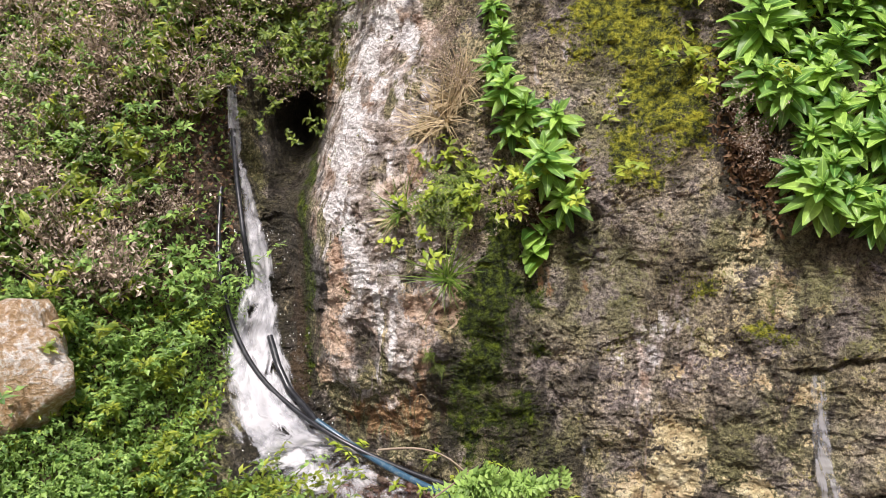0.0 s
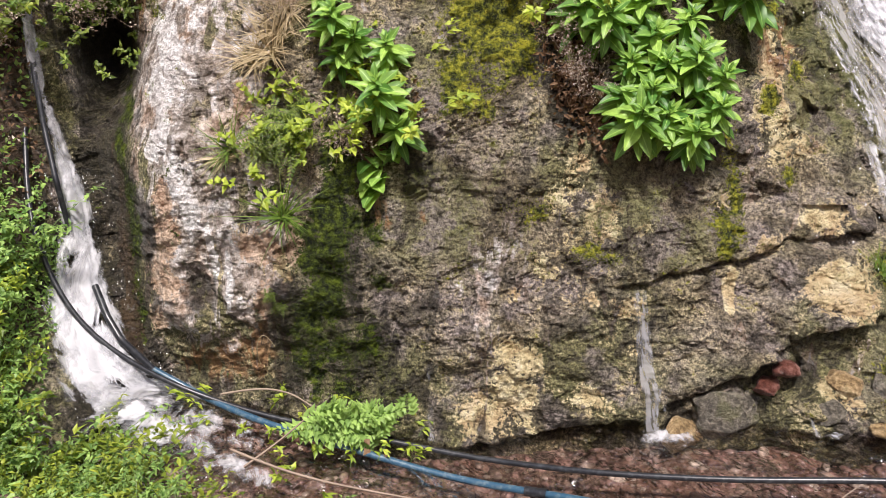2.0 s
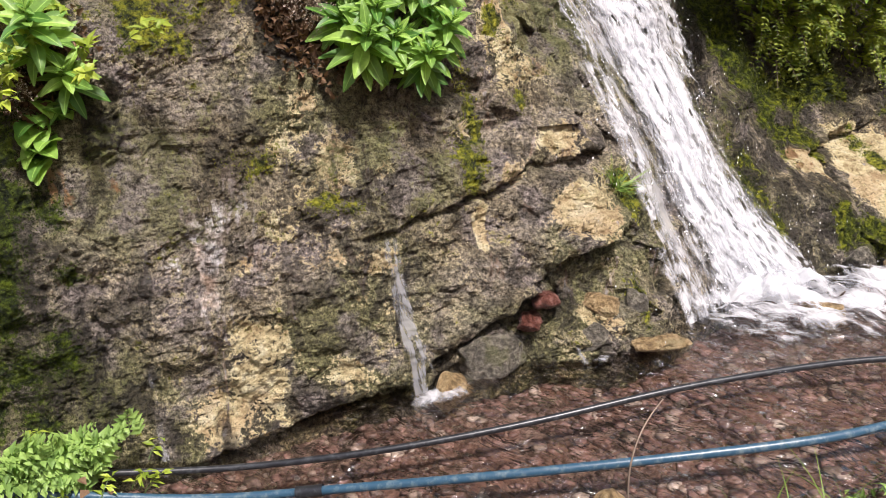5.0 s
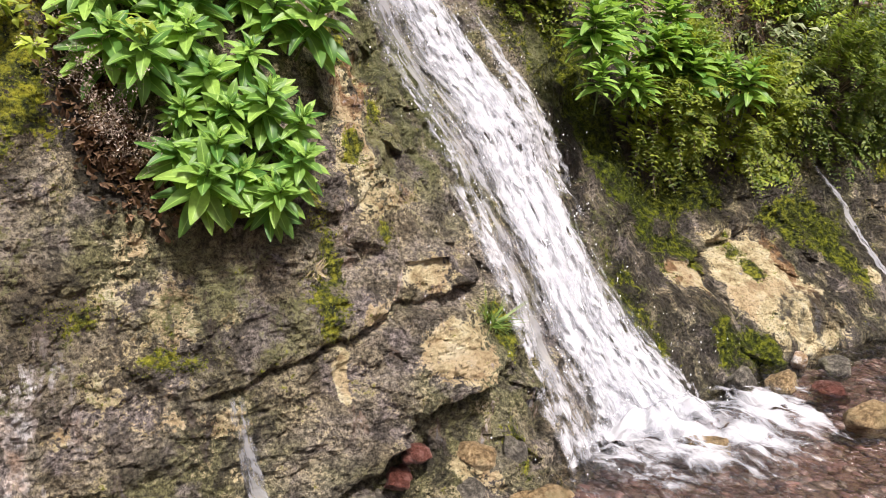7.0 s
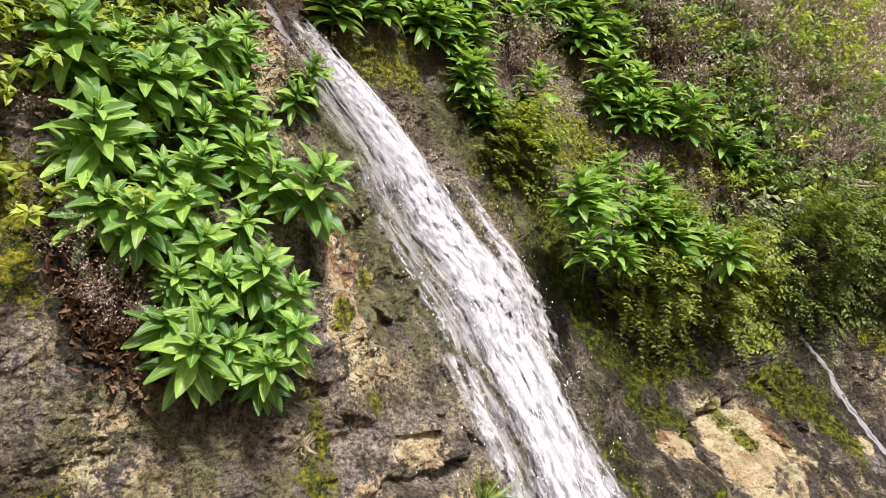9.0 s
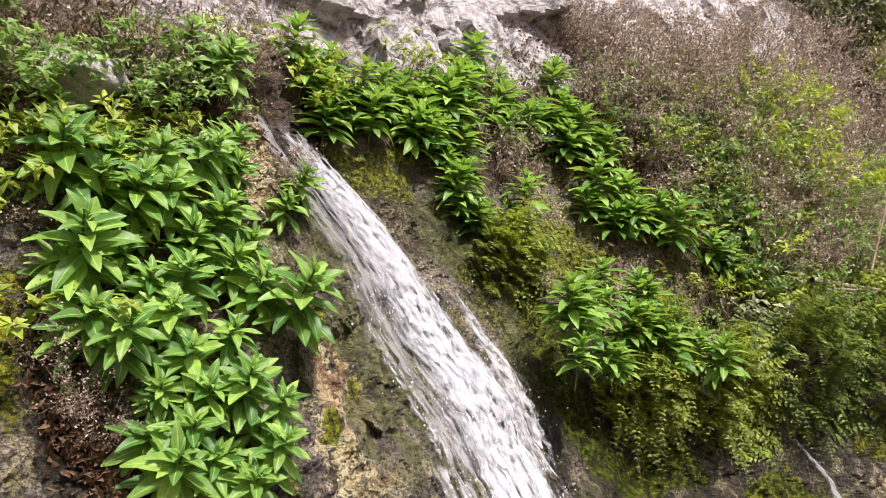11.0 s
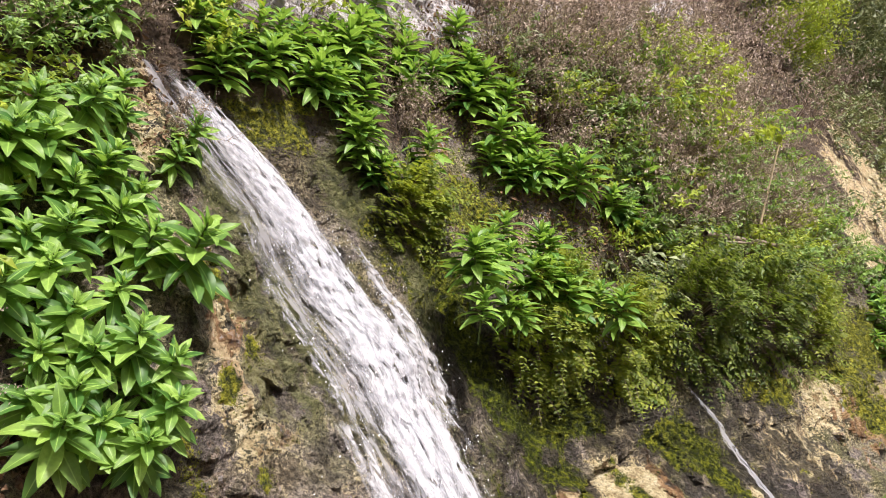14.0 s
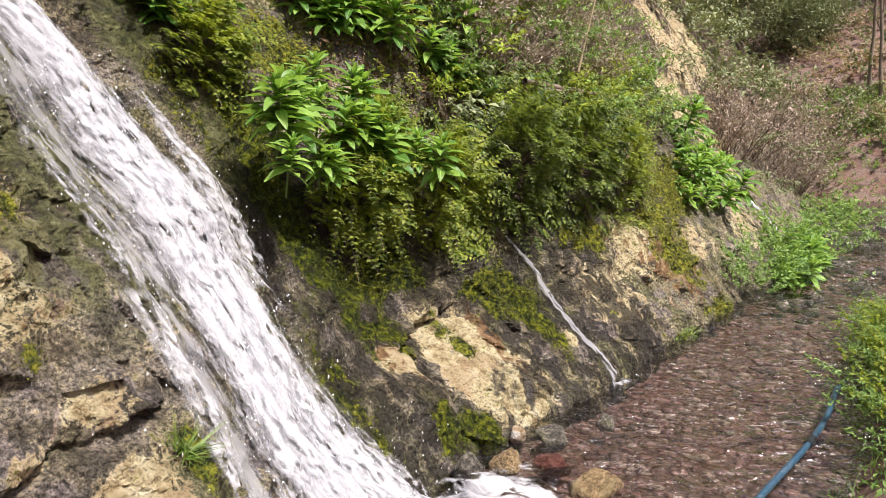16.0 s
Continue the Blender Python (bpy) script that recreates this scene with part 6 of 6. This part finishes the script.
# near bank
for k in range(46):
    x = rng.uniform(-1.35, 0.6)
    y = float(near_edge(x)) - rng.uniform(0.0, 0.3)
    weeds.put(pose(x, y, float(bed(x, y)), 0, 0, rng.uniform(0, 360)) @ Matrix.Scale(rng.uniform(0.3, 0.55), 4), label="green weed on the near bank")
for k in range(20):
    x = rng.uniform(-1.15, -0.76)
    y = 3.1 + rng.uniform(-0.2, 0.35)
    weeds.put(pose(x, y, float(bed(x, y)), 0, 0, rng.uniform(0, 360)) @ Matrix.Scale(rng.uniform(0.6, 1.0), 4), label="leafy green weed beside the cascade")
for k in range(40):
    x = rng.uniform(4.7, 7.5)
    y = float(near_edge(x)) - rng.uniform(0.24, 0.45)
    weeds.put(pose(x, y, float(bed(x, y)), 0, 0, rng.uniform(0, 360)) @ Matrix.Scale(rng.uniform(0.45, 0.75), 4), label="green weed on the near bank")
for k in range(80):
    x = rng.uniform(4.6, 9.0)
    y = float(near_edge(x)) - rng.uniform(0.24, 0.6)
    weeds.put(pose(x, y, float(bed(x, y)), 0, 0, rng.uniform(0, 360)) @ Matrix.Scale(rng.uniform(0.5, 0.9), 4), label="green weed on the near bank")


def tuft(n, tall, material, label, m, width=0.0045, spread=0.012):
    ob = thing("grass_tuft", label, "grass", m, "grass tufts on the rock")
    part("blade_mass", blades(n, tall, spread, width).mesh("blade_mass", material), ob, kind="stuff")
    return ob


for x, z, n, tall, mat, lab in ((-0.18, 1.05, 46, 0.2, GRASS, "drooping green sedge tuft on the lime-crusted rock"), (0.02, 0.76, 60, 0.2, GRASS, "drooping green sedge tuft on the rock"), (0.02, 1.44, 70, 0.24, STRAW, "dry straw-coloured grass tuft on the rock"),
                                (0.07, 1.53, 60, 0.24, STRAW, "dry straw-coloured grass tuft on the rock"), (-0.05, 1.4, 50, 0.2, STRAW, "dry straw-coloured grass tuft on the rock"), (-0.22, 1.0, 30, 0.15, STRAW, "small dry grass tuft on the rock"),
                                (1.8, 0.86, 24, 0.06, STRAW, "small dry grass tuft on the wet rock"), (2.46, 0.56, 50, 0.14, GRASS, "bright green grass tuft beside the waterfall"), (0.1, 1.62, 60, 0.22, STRAW, "dry straw-coloured grass tuft on the rock")):
    tuft(n, tall, mat, lab, spot(x, z, upright=0.25))


def strew(name, n, place, material, label, category, leaf, kind="stuff", up=0.5):
    """Countless small leaves or blades as one."""
    p, nr = place(n)
    so = Soup().leaves(p, nr * up + unit(n), nr + 0.5 * unit(n), leaf * rng.uniform(0.5, 1.3, n), leaf * rng.uniform(0.3, 0.7, n))
    return tagged(new(name, so.mesh(name, material)), label, category, kind=kind)


def rock_points(x, z, out):
    e = 0.02
    nx, nz = (surf(x + e, z) - surf(x - e, z)) / (2 * e), (surf(x, z + e) - surf(x, z - e)) / (2 * e)
    nr = np.stack((nx, -np.ones_like(nx), nz), -1)
    nr /= np.linalg.norm(nr, axis=1)[:, None]
    return np.stack((x, surf(x, z), z), -1) + nr * out, nr


def moss_place(items):
    def place(n):
        w = np.array([i[2] * i[3] for i in items])
        pick = rng.choice(len(items), n, p=w / w.sum())
        it = np.array(items)[pick]
        x = it[:, 0] + it[:, 2] * rng.normal(0, 0.5, n)
        z = it[:, 1] + it[:, 3] * rng.normal(0, 0.5, n)
        return rock_points(x, z, 0.003)
    return place


# SHADY patches get the darker moss, so their shade sits in the colour
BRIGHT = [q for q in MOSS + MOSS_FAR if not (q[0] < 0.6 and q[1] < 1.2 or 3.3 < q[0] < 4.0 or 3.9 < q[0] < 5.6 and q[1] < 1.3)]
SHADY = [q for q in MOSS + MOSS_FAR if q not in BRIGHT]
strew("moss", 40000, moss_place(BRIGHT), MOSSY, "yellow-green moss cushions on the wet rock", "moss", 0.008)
strew("moss", 24000, moss_place(SHADY), MOSS_SHADED, "dark green moss with shade in its colour on the wet rock", "moss", 0.008)

WITHERED = ((1.22, 1.55, 0.1, 0.2, 1), (1.24, 1.35, 0.1, 0.18, 1), (1.32, 1.2, 0.12, 0.12, 1), (1.4, 1.1, 0.1, 0.06, 1), (0.5, 1.25, 0.1, 0.12, 1), (0.4, 1.1, 0.08, 0.12, 1))
strew("withered_leaves", 1500, moss_place(WITHERED), DEAD, "withered red-brown leaves hanging beside the green herbs", "withered leaves", 0.04, up=1.6)


def bank_place(x0, x1, z0, z1):
    def place(n):
        return rock_points(rng.uniform(x0, x1, n), z0 + (z1 - z0) * rng.uniform(0, 1, n), rng.uniform(0, 0.05, n)[:, None])
    return place


strew("ground_cover", 16000, bank_place(-3.0, -1.02, -0.1, 0.62), WEED, "low green clover and weeds covering the bank", "ground cover", 0.03)
strew("leaf_litter", 9000, bank_place(-3.2, -1.1, 0.5, 2.8), DEAD, "dead leaves and litter on the bank", "litter", 0.03)
strew("ground_cover", 6000, bank_place(-3.2, -1.1, 0.5, 2.8), WEED, "small green leaves among the dry stalks", "ground cover", 0.03)
strew("leaf_litter", 9000, bank_place(4.6, 9.5, 1.6, 3.7), DEAD, "dead leaves and litter on the slope", "litter", 0.035)
strew("ground_cover", 7000, bank_place(4.3, 9.5, 1.5, 3.4), FERN, "small green leaves among the dry stalks", "ground cover", 0.03)
strew("leaf_litter", 5000, bank_place(-0.6, 2.3, 2.1, 3.1), DEAD, "dead leaves on the ledge", "litter", 0.03)


def near_place(n):
    x = rng.uniform(-1.4, 13, n)
    y = near_edge(x) - rng.uniform(0.0, 1.3, n)
    return np.stack((x, y, bed(x, y) + rng.uniform(0, 0.04, n)), -1), np.tile((0.0, 0.0, 1.0), (n, 1))


strew("ground_cover", 13000, near_place, WEED, "low green weeds on the near bank", "ground cover", 0.035)
gr = Soup()
for k in range(90):
    x = rng.uniform(0.3, 9.0)
    y = float(near_edge(x)) - abs(rng.normal(0, 0.25)) - 0.02
    b = blades(9, 0.2, 0.03, 0.003)
    for v, f in zip(b.v, b.f):
        gr.add(v + np.array((x, y, float(bed(x, y)))), f - f.min())
for k in range(150):
    x, z = rng.uniform(-2.4, -1.08), rng.uniform(0.0, 0.6)
    p, _ = on_rock(x, z)
    b = blades(9, 0.26, 0.03, 0.003)
    for v, f in zip(b.v, b.f):
        gr.add(v + np.array(p), f - f.min())
tagged(new("grass", gr.mesh("grass", GRASS)), "long green grass on the banks", "grass", kind="stuff")

# fallen stick, pale reed stalks
BARK = leaf_mat("bark", (0.12, 0.09, 0.065), (0.36, 0.29, 0.22), through=0.0, gloss=0.85)
log = thing("fallen_branch", "pale broken branch lying across the slope", "branch")
part("wood", Soup().tube(arc((6.05, 3.2, 1.86), (1, -0.06, -0.06), 1.9, (0, 0, 0.02), 9, 0.006), 0.022, 0.014, 7).mesh("wood", BARK, True), log)
log = thing("fallen_branch", "thin broken branch lying across the slope", "branch")
part("wood", Soup().tube(arc((6.3, 3.15, 1.8), (1, -0.03, 0.02), 1.3, (0, 0, -0.05), 9, 0.008), 0.012, 0.006, 6).mesh("wood", BARK, True), log)
reed = thing("dead_stalk", "leaning pale dead stalk among dry shrubs", "stalk")
part("stalk", Soup().tube(arc((6.9, 3.1, 1.95), (0.35, -0.1, 0.9), 0.75, (0.05, 0, 0.02), 6), 0.01, 0.005, 6).mesh("stalk", STRAW, True), reed)


# trees and bushes up the slope and at the end of the valley
def tree(tall, wide, leaves, leaf, material, label, name="tree"):
    ob = thing(name, label, "tree", group="trees on the hillside")
    wood, crown = Soup(), Soup()
    trunk = arc((0, 0, -0.3), (0.05, 0, 1), tall * 0.6, (0.1, 0.05, 0), 7, 0.02)
    wood.tube(trunk, 0.05 * tall / 3, 0.02 * tall / 3, 7)
    tips = []
    for i in range(26):
        s = trunk[int(rng.integers(1, 7))]
        w = unit(1)[0] * np.array((1, 1, 0.5)) + np.array((0, 0, 0.6))
        q = arc(s, w, wide * rng.uniform(0.4, 1), (0, 0, 0.15), 6, 0.05)
        wood.tube(q, 0.018 * tall / 3, 0.004)
        tips += [q[3], q[4], q[5]]
    tips = np.array(tips)
    k = rng.integers(0, len(tips), leaves)
    p = tips[k] + rng.normal(size=(leaves, 3)) * wide * 0.14
    crown.leaves(p, unit(leaves) + np.array((0, 0, 0.4)), unit(leaves), leaf * rng.uniform(0.6, 1.4, leaves), leaf * rng.uniform(0.25, 0.45, leaves))
    part("trunk", wood.mesh("trunk", BARK, True), ob, "grey-brown trunk and limbs")
    part("crown", crown.mesh("crown", material), ob)
    return ob


trees = Pool([tree(2.6, 1.3, 6500, 0.11, OLIVE, "grey-green shrubby tree on the hillside"), tree(2.2, 1.4, 6500, 0.1, OLIVE, "grey-green shrubby tree on the hillside"), tree(1.6, 1.0, 4500, 0.1, LIME_LEAF, "yellow-green bush on the hillside", "bush")])
for x, z, k, s in ((12.8, 5.2, 0, 1.0), (13.6, 5.8, 1, 1.1), (14.6, 5.0, 0, 1.1), (16.5, 5.4, 1, 1.2), (12.4, 6.2, 1, 1.0), (13.3, 4.6, 2, 0.8), (17.5, 6.5, 0, 1.4), (19.5, 6, 1, 1.4), (15.5, 7, 0, 1.3), (11.6, 7.2, 1, 1.1), (21, 4.6, 0, 1.3), (18.5, 4.2, 1, 1.1),
                   (10.5, 8.5, 0, 1.3), (13, 9.5, 1, 1.5), (16, 9.5, 0, 1.5), (20, 9, 1, 1.6), (24, 7, 0, 1.6), (23, 3.5, 1, 1.2), (26, 5, 0, 1.6), (28, 8, 1, 1.8)):
    p, n = on_rock(x, z)
    trees.put(stand(p, n, rng.uniform(0, 6), 1.0, s), k)
for x, y, k, s in ((27, 2.6, 0, 1.0), (29, 3.8, 1, 1.2), (31, 1.0, 0, 1.0), (33, 2.8, 1, 1.3), (34, 0.0, 0, 1.2), (30, -1.5, 1, 1.2), (36, 1.6, 0, 1.4), (28, -3.0, 0, 1.2), (25, -2.0, 2, 1.0), (26, 3.0, 1, 1.0), (38, 4.0, 1, 1.5), (40, -1, 0, 1.6), (39, 1.0, 1, 1.4), (43, 2.5, 0, 1.8), (45, -2, 1, 2.0)):
    trees.put(pose(x, y, float(bed(x, y)), 0, 0, rng.uniform(0, 360)) @ Matrix.Scale(s, 4), k)

# the end of the valley: grass, straw and two bare saplings
def valley(n, x0, x1, y0, y1, lo, hi):
    for _ in range(n):
        x, y = rng.uniform(x0, x1), rng.uniform(y0, y1)
        yield pose(x, y, float(bed(x, y)), 0, 0, rng.uniform(0, 360)) @ Matrix.Scale(rng.uniform(lo, hi), 4)


baked("undergrowth", "green grass and weeds at the valley's end", "undergrowth", WEED, WEED_SOUPS, list(valley(110, 18.5, 23, -1.5, 3.0, 1.0, 1.8)))
baked("undergrowth", "straw-coloured grass at the valley's end", "undergrowth", STRAW, WEED_SOUPS, list(valley(70, 19, 29, -2, 4, 1.5, 2.6)))
baked("undergrowth", "olive scrub at the valley's end", "undergrowth", OLIVE, WEED_SOUPS, list(valley(60, 20, 34, -4, 5, 2.0, 3.5)))
for x, y, lean in ((22.5, 1.02, 0.02), (22.8, 1.3, -0.05)):
    ob = thing("sapling", "bare pale sapling at the valley's end", "tree", pose(x, y, float(bed(x, y))), "bare saplings")
    wood = Soup().tube(arc((0, 0, -0.2), (0, lean, 1), 4.5, (0, 0.02, 0), 9, 0.008), 0.05, 0.025, 7)
    part("trunk", wood.mesh("trunk", BARK, True), ob)
    for k in range(5):
        part("branch", Soup().tube(arc((0, lean * (1.5 + 0.5 * k), 1.5 + 0.5 * k), (rng.normal() * 0.5, rng.normal() * 0.6, 1), 0.9, (0, 0, 0.1), 6, 0.03), 0.014, 0.005, 5).mesh("branch", BARK, True), ob)

# small things in and beside the stream
def stalk(name, label, points, r0, r1, material, category="stalk"):
    ob = thing(name, label, category, group=name.replace("_", " ") + "s by the stream")
    part("stalk", Soup().tube(spline(points, 24), r0, r1, 5).mesh("stalk", material, True), ob)
    return ob


stalk("bent_stalk", "thin reddish stalk arching over the stream", ((1.52, 1.95, -0.05), (1.5, 1.94, 0.1), (1.56, 1.95, 0.2), (1.68, 1.98, 0.23)), 0.004, 0.002, TWIG)
stalk("bent_stalk", "thin dry stalk leaning over the stream", ((1.0, 2.1, -0.2), (0.92, 2.2, -0.05), (0.84, 2.3, 0.06)), 0.003, 0.0015, STRAW)
stalk("bent_stalk", "thin pale stalk on the rust-stained rock", ((-0.12, 3.58, 0.1), (-0.14, 3.52, 0.2), (-0.1, 3.52, 0.3), (-0.05, 3.52, 0.2)), 0.003, 0.0015, STRAW)
stalk("drift_twig", "dark twig lying across the rapid", ((-0.25, 3.2, -0.1), (0.0, 3.0, -0.14), (0.35, 2.85, -0.17), (0.62, 2.75, -0.2)), 0.007, 0.004, TWIG, "twig")
stalk("drift_twig", "forked dark twig in the rapid", ((-0.2, 3.12, -0.14), (-0.05, 3.16, -0.06), (0.05, 3.2, 0.0)), 0.006, 0.003, TWIG, "twig")
stalk("drift_twig", "pale root hanging at the foot of the rock", ((-0.3, 3.62, -0.05), (-0.12, 3.55, 0.0), (0.02, 3.52, -0.02), (0.1, 3.5, -0.1)), 0.006, 0.004, BARK, "twig")
stalk("red_stem", "red bramble stem among dry weeds", ((-2.4, 3.6, 0.86), (-2.15, 3.5, 0.92), (-1.95, 3.5, 0.94)), 0.006, 0.003, RED)
stalk("red_stem", "red bramble stem among dry weeds", ((-2.35, 3.62, 0.95), (-2.1, 3.5, 0.95), (-1.98, 3.5, 0.9)), 0.005, 0.003, RED)
stalk("red_stem", "pink bramble stem among dry weeds", ((-1.6, 3.6, 0.72), (-1.48, 3.52, 0.66), (-1.36, 3.5, 0.56)), 0.004, 0.002, RED)


def petal_mat():
    k = Mat("white_petal")
    k.put("Base Color", k.ramp(k.noise(90), (0.3, (0.6, 0.58, 0.5)), (0.7, (0.85, 0.84, 0.8)))).put("Roughness", 0.6)
    return k.m


PETAL = petal_mat()
for x, y, z in ((0.72, 2.12, 0.0), (0.6, 2.2, -0.05), (0.5, 2.15, -0.08), (0.66, 2.05, -0.1), (0.8, 2.0, -0.08), (0.42, 2.25, -0.12)):
    ob = thing("white_flower", "small white flower on a thin stem at the water's edge", "flower", group="white flowers")
    part("stem", Soup().tube(arc((x, y, -0.25), (0.05, 0.05, 1), z + 0.25, (0.05, 0, 0)), 0.0015, 0.001).mesh("stem", HERB_STEM), ob)
    tip = np.array((x, y, -0.25)) + np.array((0.1, 0.05, 1)) * (z + 0.25)
    part("blossom", Soup().leaves(np.tile(tip, (14, 1)), unit(14) + np.array((0, 0, 0.5)), unit(14), 0.009, 0.006).mesh("blossom", PETAL), ob, "white blossom")
for x, y, z, s in ((0.32, 3.2, -0.17, 0.05), (0.38, 3.16, -0.18, 0.04), (0.3, 3.24, -0.14, 0.045), (-1.32, 3.05, 0.16, 0.1), (-1.2, 3.1, 0.1, 0.07)):
    ob = tagged(new("fallen_leaf", Soup().leaves(np.array([(x, y, z)]), unit(1) * np.array((1, 1, 0.3)), np.array([(0.1, -0.3, 1.0)]), s, s * 0.7).mesh("fallen_leaf", DEAD)), "withered orange-brown fallen leaf", "leaf", "fallen leaves")
